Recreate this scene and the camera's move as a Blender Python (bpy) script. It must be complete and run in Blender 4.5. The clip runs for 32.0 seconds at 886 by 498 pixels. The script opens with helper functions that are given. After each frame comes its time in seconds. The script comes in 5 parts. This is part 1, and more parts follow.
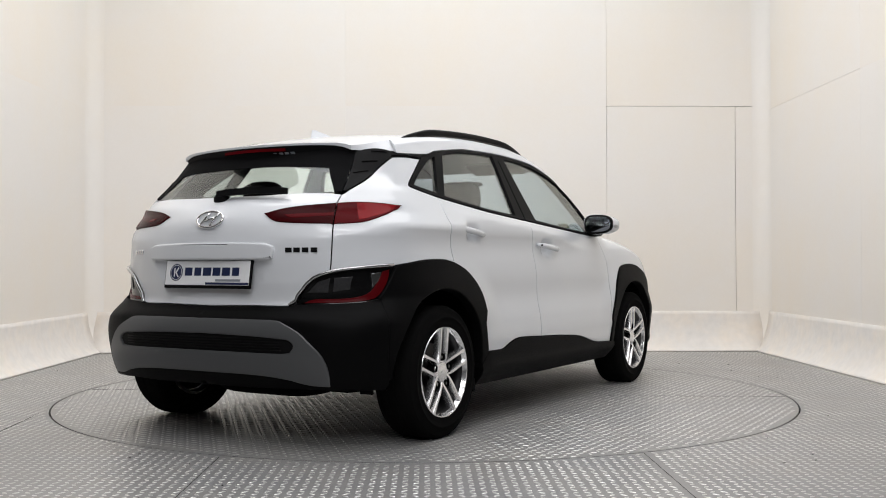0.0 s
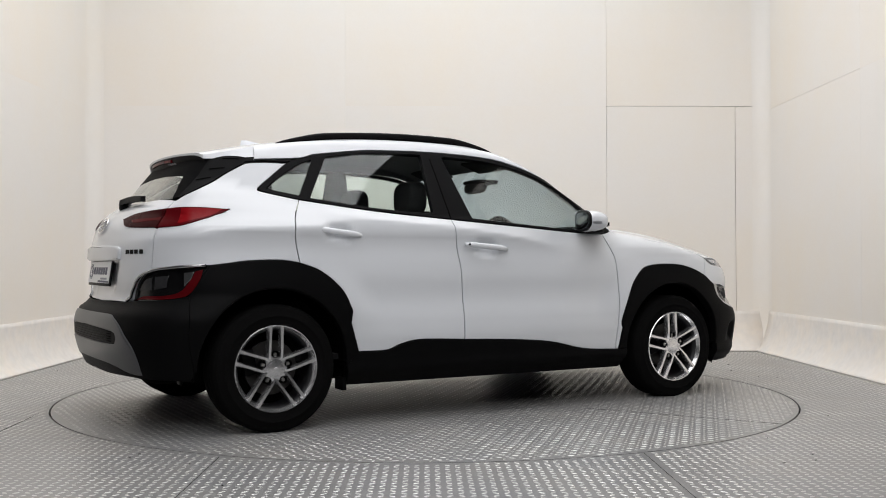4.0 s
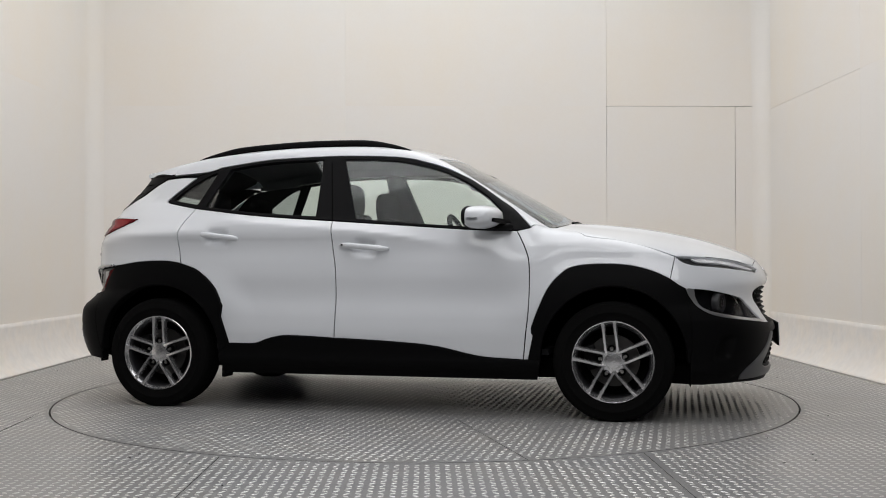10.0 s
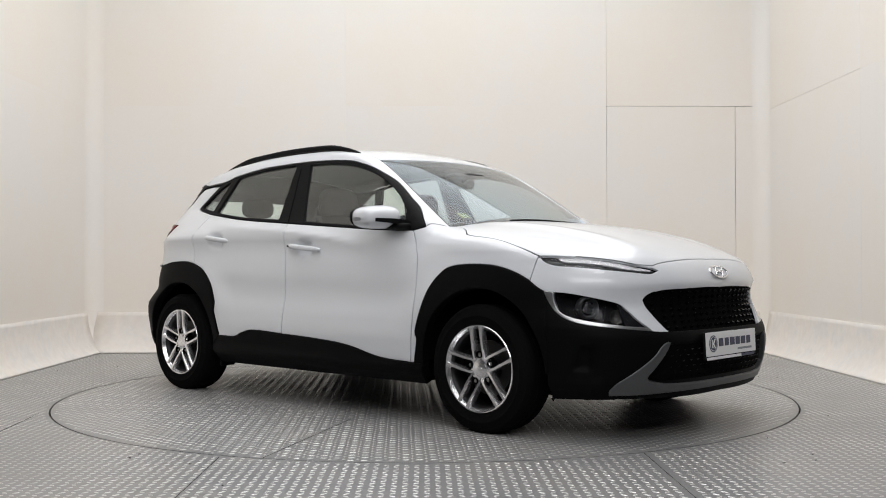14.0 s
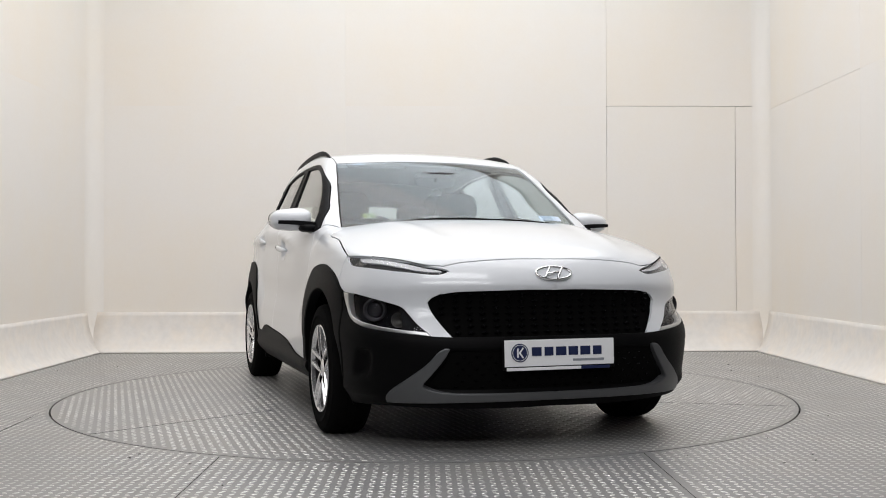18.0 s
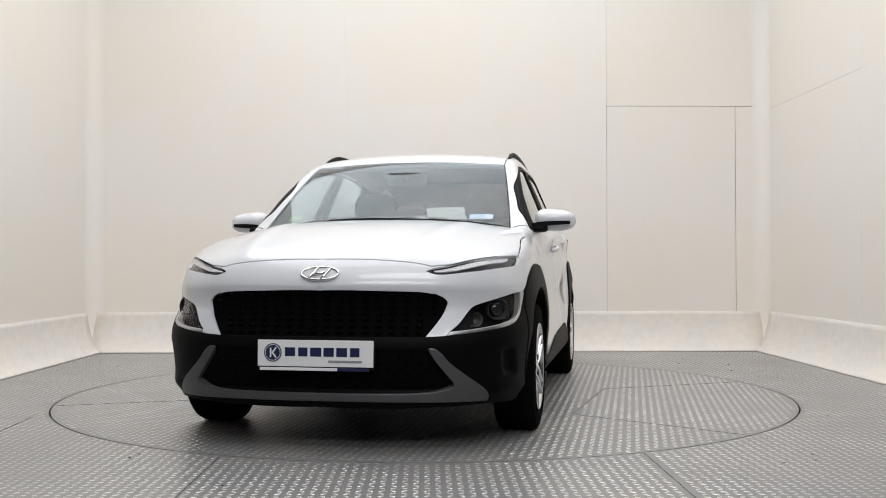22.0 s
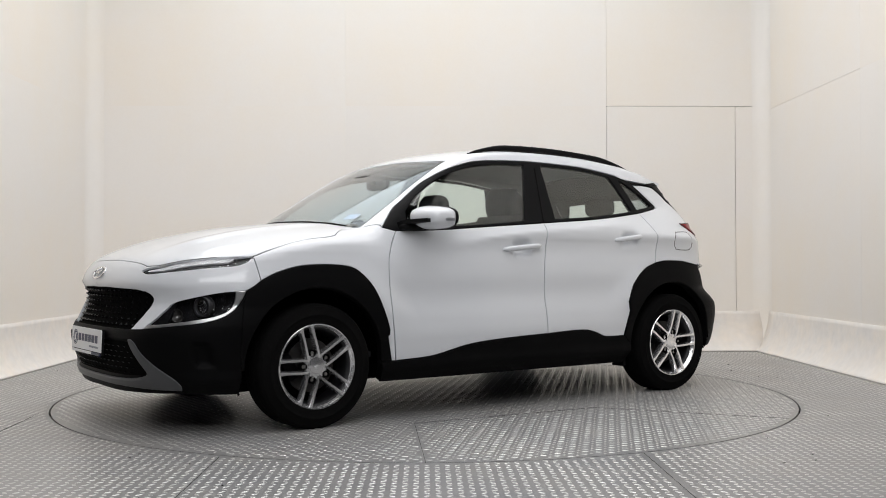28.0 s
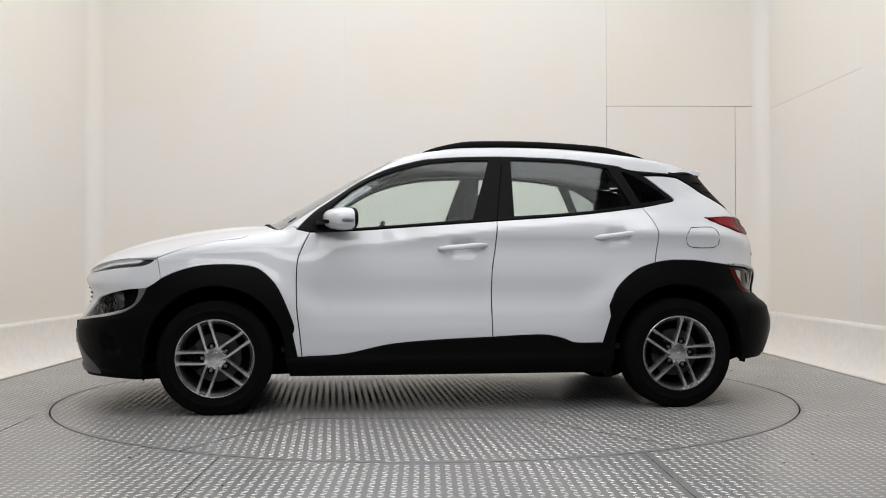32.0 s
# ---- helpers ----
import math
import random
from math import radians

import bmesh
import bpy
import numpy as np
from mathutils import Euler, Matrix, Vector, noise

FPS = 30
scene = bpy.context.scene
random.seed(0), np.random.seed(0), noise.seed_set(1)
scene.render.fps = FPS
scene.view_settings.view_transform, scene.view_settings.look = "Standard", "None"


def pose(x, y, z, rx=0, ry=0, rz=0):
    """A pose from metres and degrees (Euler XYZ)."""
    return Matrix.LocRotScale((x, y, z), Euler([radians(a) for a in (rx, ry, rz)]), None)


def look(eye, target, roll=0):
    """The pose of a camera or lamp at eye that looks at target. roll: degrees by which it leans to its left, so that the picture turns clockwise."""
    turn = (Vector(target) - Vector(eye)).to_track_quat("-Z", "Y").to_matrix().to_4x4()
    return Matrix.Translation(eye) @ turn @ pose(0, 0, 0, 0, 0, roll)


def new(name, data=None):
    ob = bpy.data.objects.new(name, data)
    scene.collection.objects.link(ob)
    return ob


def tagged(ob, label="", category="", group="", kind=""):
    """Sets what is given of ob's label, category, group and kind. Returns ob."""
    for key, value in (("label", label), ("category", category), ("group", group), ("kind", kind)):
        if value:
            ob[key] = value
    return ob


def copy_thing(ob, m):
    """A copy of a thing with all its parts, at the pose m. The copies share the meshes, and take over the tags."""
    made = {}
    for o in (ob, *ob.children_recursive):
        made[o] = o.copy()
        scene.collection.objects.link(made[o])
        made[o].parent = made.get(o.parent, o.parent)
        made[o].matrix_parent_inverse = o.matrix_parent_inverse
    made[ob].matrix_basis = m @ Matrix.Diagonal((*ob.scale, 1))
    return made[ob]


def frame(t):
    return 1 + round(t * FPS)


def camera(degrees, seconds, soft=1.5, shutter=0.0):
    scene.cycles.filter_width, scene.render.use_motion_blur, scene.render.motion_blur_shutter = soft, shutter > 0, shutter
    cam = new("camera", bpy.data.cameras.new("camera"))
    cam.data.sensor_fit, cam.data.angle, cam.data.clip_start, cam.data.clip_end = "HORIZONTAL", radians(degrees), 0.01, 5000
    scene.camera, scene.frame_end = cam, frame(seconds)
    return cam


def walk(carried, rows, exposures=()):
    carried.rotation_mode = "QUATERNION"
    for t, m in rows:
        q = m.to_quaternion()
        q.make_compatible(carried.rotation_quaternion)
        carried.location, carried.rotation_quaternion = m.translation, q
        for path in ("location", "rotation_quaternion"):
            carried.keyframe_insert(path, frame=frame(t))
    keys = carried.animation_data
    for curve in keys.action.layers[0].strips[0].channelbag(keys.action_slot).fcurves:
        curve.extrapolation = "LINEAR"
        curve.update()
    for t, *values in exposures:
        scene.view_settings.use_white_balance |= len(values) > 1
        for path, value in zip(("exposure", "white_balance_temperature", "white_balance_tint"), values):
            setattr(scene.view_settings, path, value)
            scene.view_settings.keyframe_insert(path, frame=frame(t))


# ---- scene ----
# ---- camera ----
cam = camera(48.08, 32.0, soft=1.0)
EYE = Matrix.Translation((0, -6.350, .8177)) @ Euler((0, 0, radians(-.935))).to_matrix().to_4x4() @ Euler((radians(90.904), 0, 0)).to_matrix().to_4x4() @ Euler((0, 0, radians(-.0965))).to_matrix().to_4x4()
walk(cam, [(0.0, EYE), (32.0, EYE)], exposures=[(0.0, .04), (1.0, -.04), (3.0, -.05), (7.0, -.06), (9.0, -.27), (12.0, -.19), (14.0, -.05), (17.0, .02), (20.0, -.02), (25.0, .03), (28.5, -.03), (32.0, -.05)])

# ---- world and light ----
world = bpy.data.worlds.new("world")
scene.world = world
world.use_nodes = True
world.node_tree.nodes["Background"].inputs[0].default_value = (.02, .02, .02, 1)
world.node_tree.nodes["Background"].inputs[1].default_value = .2


def area(name, x, y, z, sx, sy, watts, colour=(1, .97, .93), target=None):
    lamp = bpy.data.lights.new(name, "AREA")
    lamp.shape, lamp.size, lamp.size_y, lamp.energy, lamp.color = "RECTANGLE", sx, sy, watts, colour
    ob = new(name, lamp)
    ob.matrix_world = look((x, y, z), target or (x, y + .001, 0))
    return ob


CEIL = 4.6
LIGHTS = [(lx, ly) for lx in (-1.75, 0.0, 1.75) for ly in (2.25, .75, -.75, -2.25, -3.75)]
# front row at y -3.75 is added, dim, to veil the side windows grey
for lx, ly in LIGHTS:
    area("ceiling_lamp", lx, ly, CEIL - .12, 1.745, 1.495, 14 if ly > 2 else 17 if ly > 0 else 19 if ly > -2 else 20 if ly > -3 else 7, (.88, .95, 1.0) if ly > 2 else (.99, .985, 1.0))

# unseen front fill lamps, added to brighten the car's camera side
FRONT_FILLS = [((0, -5.1, 4.4), (0, 0, .5), 3.4, .9, 60), ((0, -8.2, 4.3), (0, -1, .6), 6.0, 1.2, 115)]
for place, aim, sx, sy, watts in FRONT_FILLS:
    area("front_fill", *place, sx, sy, watts, (.99, .985, 1.0), aim)

# ---- materials ----
MATS = {}


def mat(name, colour, rough=.5, metal=0.0, coat=0.0, grain=0.0, scale=30.0, bump=0.0, stain=0.0, stain_scale=1.2, trans=0.0, emit=0.0, ior=1.45, spec=.5, stretch=None, random=0.0, tint=None):
    """A procedural material: colour broken by fine grain and large stains, with fine relief."""
    if name in MATS:
        return MATS[name]
    m = bpy.data.materials.new(name)
    m.use_nodes = True
    nt = m.node_tree
    b = nt.nodes["Principled BSDF"]
    b.inputs["Base Color"].default_value = (*colour, 1)
    b.inputs["Roughness"].default_value, b.inputs["Metallic"].default_value = rough, metal
    b.inputs["Coat Weight"].default_value, b.inputs["Coat Roughness"].default_value = coat, .03
    b.inputs["Transmission Weight"].default_value, b.inputs["IOR"].default_value = trans, ior
    b.inputs["Specular IOR Level"].default_value = spec
    if emit:
        b.inputs["Emission Color"].default_value, b.inputs["Emission Strength"].default_value = (*colour, 1), emit
    if grain or stain or bump or random or tint:
        tc = nt.nodes.new("ShaderNodeTexCoord")
        src = tc.outputs["Object"]
        if stretch:
            mp = nt.nodes.new("ShaderNodeMapping")
            mp.inputs["Scale"].default_value = stretch
            nt.links.new(src, mp.inputs["Vector"])
            src = mp.outputs["Vector"]
        n1, n2 = nt.nodes.new("ShaderNodeTexNoise"), nt.nodes.new("ShaderNodeTexNoise")
        n1.inputs["Scale"].default_value, n1.inputs["Detail"].default_value = scale, 6
        n2.inputs["Scale"].default_value, n2.inputs["Detail"].default_value, n2.inputs["Roughness"].default_value = stain_scale, 7, .65
        for n in (n1, n2):
            nt.links.new(src, n.inputs["Vector"])

        def centred(node, gain):
            k = nt.nodes.new("ShaderNodeMath")
            k.operation = "MULTIPLY_ADD"
            k.inputs[1].default_value, k.inputs[2].default_value = gain * 2, -gain
            nt.links.new(node.outputs["Fac"], k.inputs[0])
            return k.outputs[0]
        a = nt.nodes.new("ShaderNodeMath")
        nt.links.new(centred(n1, grain), a.inputs[0])
        nt.links.new(centred(n2, stain), a.inputs[1])
        tot = a.outputs[0]
        if random:
            oi = nt.nodes.new("ShaderNodeObjectInfo")
            k = nt.nodes.new("ShaderNodeMath")
            k.operation = "MULTIPLY_ADD"
            k.inputs[1].default_value, k.inputs[2].default_value = random * 2, -random
            nt.links.new(oi.outputs["Random"], k.inputs[0])
            a2 = nt.nodes.new("ShaderNodeMath")
            nt.links.new(tot, a2.inputs[0]), nt.links.new(k.outputs[0], a2.inputs[1])
            tot = a2.outputs[0]
        one = nt.nodes.new("ShaderNodeMath")
        one.inputs[1].default_value = 1.0
        nt.links.new(tot, one.inputs[0])
        mul = nt.nodes.new("ShaderNodeVectorMath")
        mul.operation = "SCALE"
        mul.inputs[0].default_value = colour
        if tint:
            mx = nt.nodes.new("ShaderNodeMix")
            mx.data_type = "RGBA"
            mx.inputs[6].default_value, mx.inputs[7].default_value = (*colour, 1), (*tint, 1)
            mr = nt.nodes.new("ShaderNodeMapRange")
            mr.inputs["From Min"].default_value, mr.inputs["From Max"].default_value = .42, .68
            nt.links.new(n2.outputs["Fac"], mr.inputs["Value"])
            nt.links.new(mr.outputs["Result"], mx.inputs[0])
            nt.links.new(mx.outputs[2], mul.inputs[0])
        nt.links.new(one.outputs[0], mul.inputs["Scale"])
        nt.links.new(mul.outputs["Vector"], b.inputs["Base Color"])
        rr = nt.nodes.new("ShaderNodeMath")
        rr.operation = "MULTIPLY_ADD"
        rr.inputs[1].default_value, rr.inputs[2].default_value = .5 * rough, rough
        rr.use_clamp = True
        nt.links.new(tot, rr.inputs[0])
        nt.links.new(rr.outputs[0], b.inputs["Roughness"])
        if bump:
            bp = nt.nodes.new("ShaderNodeBump")
            bp.inputs["Strength"].default_value, bp.inputs["Distance"].default_value = bump, .002
            nt.links.new(n1.outputs["Fac"], bp.inputs["Height"])
            nt.links.new(bp.outputs["Normal"], b.inputs["Normal"])
    MATS[name] = m
    return m


PAINT = mat("white_car_paint", (.70, .72, .75), .32, coat=.75, grain=.01, scale=400, stain=.012)
BLACK_PLASTIC = mat("black_grained_plastic", (.0035, .0035, .0038), .5, spec=.06, grain=.15, scale=500, bump=.15, stain=.12, stain_scale=3)
GLOSS_BLACK = mat("gloss_black_trim", (.005, .005, .0055), .18, coat=.1, spec=.3, grain=.05, stain=.05)
SATIN_BLACK = mat("satin_black_trim", (.006, .006, .0065), .5, spec=.08, grain=.1, scale=300, stain=.05)
SILVER = mat("dark_silver_paint", (.095, .098, .102), .38, metal=.35, grain=.05, scale=900, stain=.03)
CHROME = mat("chrome", (.78, .78, .79), .08, metal=1.0, grain=.01, stain=.02)
ALLOY = mat("silver_alloy", (.76, .76, .77), .22, metal=.92, grain=.03, scale=300, stain=.04, stain_scale=8)
MATTE_BLACK = mat("matte_black_band", (.004, .004, .0045), .6, spec=.03, grain=.1, stain=.1)
RUBBER = mat("tyre_rubber", (.005, .005, .005), .9, spec=.04, grain=.2, scale=120, bump=.25, stain=.25, stain_scale=6)
GLASS = mat("clear_glass", (.86, .93, .90), .0, trans=1.0)
WINDSCREEN = mat("windscreen_glass", (.60, .68, .74), .0, trans=1.0, ior=1.36)
PRIVACY = mat("tinted_glass", (.52, .57, .57), .0, trans=1.0)
LENS = mat("clear_lens", (.93, .93, .94), .02, trans=1.0, ior=1.14)
SMOKE_LENS = mat("smoked_lens", (.42, .42, .44), .03, trans=1.0)
RED_LENS = mat("red_lens", (.22, .005, .008), .22, coat=.08, spec=.12, grain=.12, scale=90, stain=.1, stain_scale=9)
MID_RED = mat("mid_red_lens", (.085, .003, .005), .25, coat=.0, spec=.08, grain=.12, scale=90, stain=.1, stain_scale=9)
DARK_RED = mat("dark_red_lens", (.034, .002, .003), .25, coat=.0, spec=.06, grain=.12, scale=90, stain=.1, stain_scale=9)
FABRIC = mat("charcoal_fabric", (.012, .012, .0125), .9, spec=.2, grain=.05, scale=60, stain=.1, stain_scale=5)
HEADLINER = mat("grey_headliner", (.16, .16, .163), .9, grain=.03, scale=200, stain=.04)
DASH = mat("black_dashboard", (.012, .012, .013), .7, spec=.25, grain=.1, scale=350, bump=.08, stain=.1)
UNDER = mat("black_underbody", (.003, .003, .003), .9, spec=.05, grain=.3, scale=20, stain=.3)
STEEL = mat("brake_steel", (.35, .34, .33), .4, metal=1.0, grain=.1, scale=100, stain=.15, stain_scale=10)
PLATE = mat("white_plate", (.82, .83, .84), .3, grain=.01, stain=.02)
NAVY = mat("navy_print", (.012, .02, .07), .4, grain=.03, stain=.03)
GREY_PRINT = mat("grey_print", (.25, .27, .30), .4, grain=.03, stain=.03)
WALL = mat("white_wall_paint", (.82, .787, .748), .7, grain=.015, scale=60, bump=.06, stain=.05, stain_scale=.55, random=.006, tint=(.81, .75, .67))
SATIN_SILVER = mat("satin_silver_paint", (.50, .505, .51), .28, metal=.9, grain=.04, scale=700, stain=.02)
# darkened metals: shade behind the wheel spokes, also lamp fittings and the exhaust
BARREL = mat("dark_rim_barrel", (.02, .02, .022), .45, metal=.3, grain=.1, stain=.1, stain_scale=10)
DARK_STEEL = mat("darkened_brake_steel", (.06, .058, .056), .5, metal=.8, grain=.15, scale=100, stain=.2, stain_scale=10)
DARK_WALL = mat("grey_hall_wall", (.14, .14, .143), .85, grain=.08, scale=20, stain=.2, stain_scale=.6)
COVE = mat("scuffed_white_cove", (.81, .775, .735), .6, grain=.09, scale=16, bump=.14, stain=.17, stain_scale=3.5, tint=(.79, .725, .65))
CEILING = mat("ceiling_paint", (.78, .77, .75), .8, grain=.02, stain=.03)
GAP = mat("dark_joint", (.03, .028, .025), .9, grain=.1, stain=.2)
STEEL_FLOOR = mat("worn_steel_plate", (.29, .29, .292), .34, metal=.25, spec=.3, grain=.18, scale=45, bump=.05, stain=.40, stain_scale=1.7, tint=(.275, .265, .25))
TREAD = mat("worn_steel_tread", (.64, .635, .62), .33, metal=.6, grain=.25, scale=60, stain=.5, stain_scale=1.9)
SCREEN = mat("dark_screen", (.01, .012, .015), .1, coat=.5, grain=.02, stain=.02)
STICKER = mat("green_sticker", (.26, .31, .14), .5, grain=.2, scale=80, stain=.2, stain_scale=30)
PAPER = mat("white_paper", (.50, .57, .66), .6, grain=.03, stain=.05, stain_scale=20)
MIRROR = mat("mirror_glass", (.22, .23, .25), .01, metal=1.0)


# ---- mesh helpers ----
def link(name, mesh, material, parent=None, label="", smooth=False):
    if not mesh.materials:
        mesh.materials.append(material)
    if smooth:
        mesh.shade_smooth()
    ob = new(name, mesh)
    if parent:
        ob.parent = parent
    if label:
        ob["label"] = label
    return ob


def part(name, bm, material, parent, label="", smooth=False, angle=None):
    """Links a bmesh as one mesh object under a thing or a part."""
    me = bpy.data.meshes.new(name)
    bm.to_mesh(me)
    bm.free()
    if angle is not None:
        me.shade_smooth()
        me.set_sharp_from_angle(angle=radians(angle))
    return link(name, me, material, parent, label, smooth)


def box_bm(sx, sy, sz, m=None, bevel=.0, seg=2):
    bm = bmesh.new()
    bmesh.ops.create_cube(bm, size=1, matrix=Matrix.Diagonal((sx, sy, sz, 1)))
    if bevel:
        bmesh.ops.bevel(bm, geom=bm.edges[:], offset=bevel, segments=seg, affect="EDGES", profile=.5)
    if m:
        bmesh.ops.transform(bm, matrix=m, verts=bm.verts)
    return bm


def box_part(name, lo, hi, material, parent, label="", bevel=.0, m=None):
    c = [(a + b) / 2 for a, b in zip(lo, hi)]
    mm = Matrix.Translation(c)
    if m:
        mm = mm @ m
    return part(name, box_bm(*[b - a for a, b in zip(lo, hi)], mm, bevel), material, parent, label, angle=35 if bevel else None)


def lathe_bm(profile, seg=64, m=None):
    """Turns a profile of (radius, along) round the y axis."""
    bm = bmesh.new()
    rings = []
    for r, a in profile:
        rings.append([bm.verts.new((r * math.cos(2 * math.pi * k / seg), a, r * math.sin(2 * math.pi * k / seg))) for k in range(seg)])
    for p, q in zip(rings, rings[1:]):
        for k in range(seg):
            bm.faces.new((p[k], q[k], q[(k + 1) % seg], p[(k + 1) % seg]))
    if m:
        bmesh.ops.transform(bm, matrix=m, verts=bm.verts)
    bmesh.ops.recalc_face_normals(bm, faces=bm.faces)
    return bm


def sweep_bm(points, section, up=(0, 0, 1)):
    """Sweeps a closed section of (side, up) along points; sections may vary: section(k) gives it."""
    bm = bmesh.new()
    rings, n = [], len(points)
    for k, p in enumerate(points):
        p = Vector(p)
        d = (Vector(points[min(k + 1, n - 1)]) - Vector(points[max(k - 1, 0)])).normalized()
        s = d.cross(Vector(up)).normalized()
        u = s.cross(d)
        sec = section(k / (n - 1)) if callable(section) else section
        rings.append([bm.verts.new(p + s * a + u * b) for a, b in sec])
    c = len(rings[0])
    for p, q in zip(rings, rings[1:]):
        for k in range(c):
            bm.faces.new((p[k], p[(k + 1) % c], q[(k + 1) % c], q[k]))
    bm.faces.new(rings[0][::-1])
    bm.faces.new(rings[-1])
    bmesh.ops.recalc_face_normals(bm, faces=bm.faces)
    return bm


def ring(r, n=10, sy=1.0):
    return [(r * math.cos(2 * math.pi * k / n), r * sy * math.sin(2 * math.pi * k / n)) for k in range(n)]


def loft_bm(rings, close=True):
    bm = bmesh.new()
    vs = [[bm.verts.new(p) for p in r] for r in rings]
    c = len(vs[0])
    for p, q in zip(vs, vs[1:]):
        for k in range(c):
            bm.faces.new((p[k], p[(k + 1) % c], q[(k + 1) % c], q[k]))
    if close:
        bm.faces.new(vs[0][::-1])
        bm.faces.new(vs[-1])
    bmesh.ops.recalc_face_normals(bm, faces=bm.faces)
    return bm


def prism_bm(outline, lo, hi, axis="y", bevel=0.0):
    """A flat outline of two coordinates, drawn out along an axis."""
    bm = bmesh.new()
    put = {"y": lambda a, b, c: (a, c, b), "x": lambda a, b, c: (c, a, b), "z": lambda a, b, c: (a, b, c)}[axis]
    p = [bm.verts.new(put(a, b, lo)) for a, b in outline]
    q = [bm.verts.new(put(a, b, hi)) for a, b in outline]
    n = len(outline)
    bm.faces.new(p), bm.faces.new(q[::-1])
    for k in range(n):
        bm.faces.new((p[k], q[k], q[(k + 1) % n], p[(k + 1) % n]))
    bmesh.ops.recalc_face_normals(bm, faces=bm.faces)
    if bevel:
        bmesh.ops.bevel(bm, geom=bm.edges[:], offset=bevel, segments=2, affect="EDGES", profile=.5)
    return bm


# ---- room ----
WX0, WX1, WY1, WY0 = -3.18, 3.24, 3.06, -4.75
END = -1.6
TOP = 4.0


def wall_panel(parent, a, b, z0, z1, place, gap):
    """One wall sheet, 18 mm thick, between a and b along the wall; its face lies on the wall's plane."""
    bm = box_bm(b - a - gap, .018, z1 - z0 - gap, None, .0005, 1)
    ob = part("wall_panel", bm, WALL, parent)
    ob.matrix_local = place((a + b) / 2, .009, (z0 + z1) / 2)
    return ob


back_wall = tagged(new("wall_north"), "white painted back wall of large jointed sheets", "wall", "", "structure")


def on_back(x, d, z):
    return pose(x, WY1 + d, z)


def on_left(s, d, z):
    return pose(WX0 - d, s, z, 0, 0, 90)


def on_right(s, d, z):
    return pose(WX1 + d, s, z, 0, 0, -90)


core = part("wall_core", box_bm(WX1 - WX0 + .3, .12, CEIL), GAP, back_wall)
core.matrix_local = on_back((WX0 + WX1) / 2, .079, CEIL / 2)
JOINTS = [(-3.3, -.770, .20, 2.325, .0002), (-.770, 1.712, .20, 2.325, .0004), (1.712, 2.944, .20, 2.325, .005), (2.944, 3.36, .20, 2.325, .005),
          (-3.3, -.770, 2.325, CEIL, .0002), (-.770, 1.712, 2.325, CEIL, .0008), (1.712, 3.36, 2.325, CEIL, .0036)]
for a, b, z0, z1, g in JOINTS:
    wall_panel(back_wall, a, b, z0, z1, on_back, g)
for name, place, xs in (("wall_west", on_left, (END, 1.13, 3.18)), ("wall_east", on_right, (END, 1.0, 3.18))):
    w = tagged(new(name), "white painted side wall of large jointed sheets", "wall", "", "structure")
    c = part("wall_core", box_bm(4.8, .12, TOP + .3), GAP, w)
    c.matrix_local = place(.8, .079, TOP / 2)
    for a, b in zip(xs, xs[1:]):
        gap = .0022 if name == "wall_east" and b > 2 else .0
        wall_panel(w, a, b, .20, 2.28, place, gap)
        wall_panel(w, a, b, 2.28, CEIL if b > 2 else TOP, place, gap)
# the dark hall round and above the white bay
hall = tagged(new("wall_hall"), "grey walls of the hall round the white bay", "wall", "", "structure")
for y in (-11, 4.6):
    part("hall_wall", box_bm(16, .2, 6, pose(0, y, 3)), DARK_WALL, hall)
for s in (-1, 1):
    part("hall_wall", box_bm(.2, 15.8, 6, pose(s * 8, -3.2, 3)), DARK_WALL, hall)
# unseen white slab, added to even the reflections in bonnet and windscreen
tagged(part("ceiling_bay", box_bm(WX1 - WX0 + .3, 2.4, .08, pose((WX0 + WX1) / 2, 2.05, CEIL + .05)), CEILING, None), "unseen white ceiling added over the bay's back for even reflections", "ceiling", "", "structure")
tagged(part("ceiling", box_bm(16.4, 16, .15, pose(0, -3.2, 5.2)), DARK_WALL, None), "grey ceiling of the hall", "ceiling", "", "structure")


def cove(name, place, a, b, depth=.15, height=.375):
    """A concave skirting that sweeps from the wall down to the floor."""
    bm = bmesh.new()
    prof = [(-depth, 0.0)]
    for k in range(1, 15):
        s = k / 14
        prof.append((-depth * (1 - s)**2.2, height * (s**1.35)))
    n = 24
    cols = []
    for i in range(n + 1):
        u = a + (b - a) * i / n
        cols.append([bm.verts.new(place(u, d - .0005, z).translation) for d, z in prof])
    for p, q in zip(cols, cols[1:]):
        for k in range(len(prof) - 1):
            bm.faces.new((p[k], q[k], q[k + 1], p[k + 1]))
    bmesh.ops.recalc_face_normals(bm, faces=bm.faces)
    if bm.faces[0].normal.z < 0:
        bmesh.ops.reverse_faces(bm, faces=bm.faces)
    bmesh.ops.solidify(bm, geom=bm.faces[:], thickness=-.012)
    return tagged(part(name, bm, COVE, None, smooth=True), "scuffed white curved skirting along the wall foot", "skirting", "", "structure")


cove("trim_north", on_back, WX0, WX1)
cove("trim_west", on_left, END, WY1)
cove("trim_east", on_right, END, WY1)


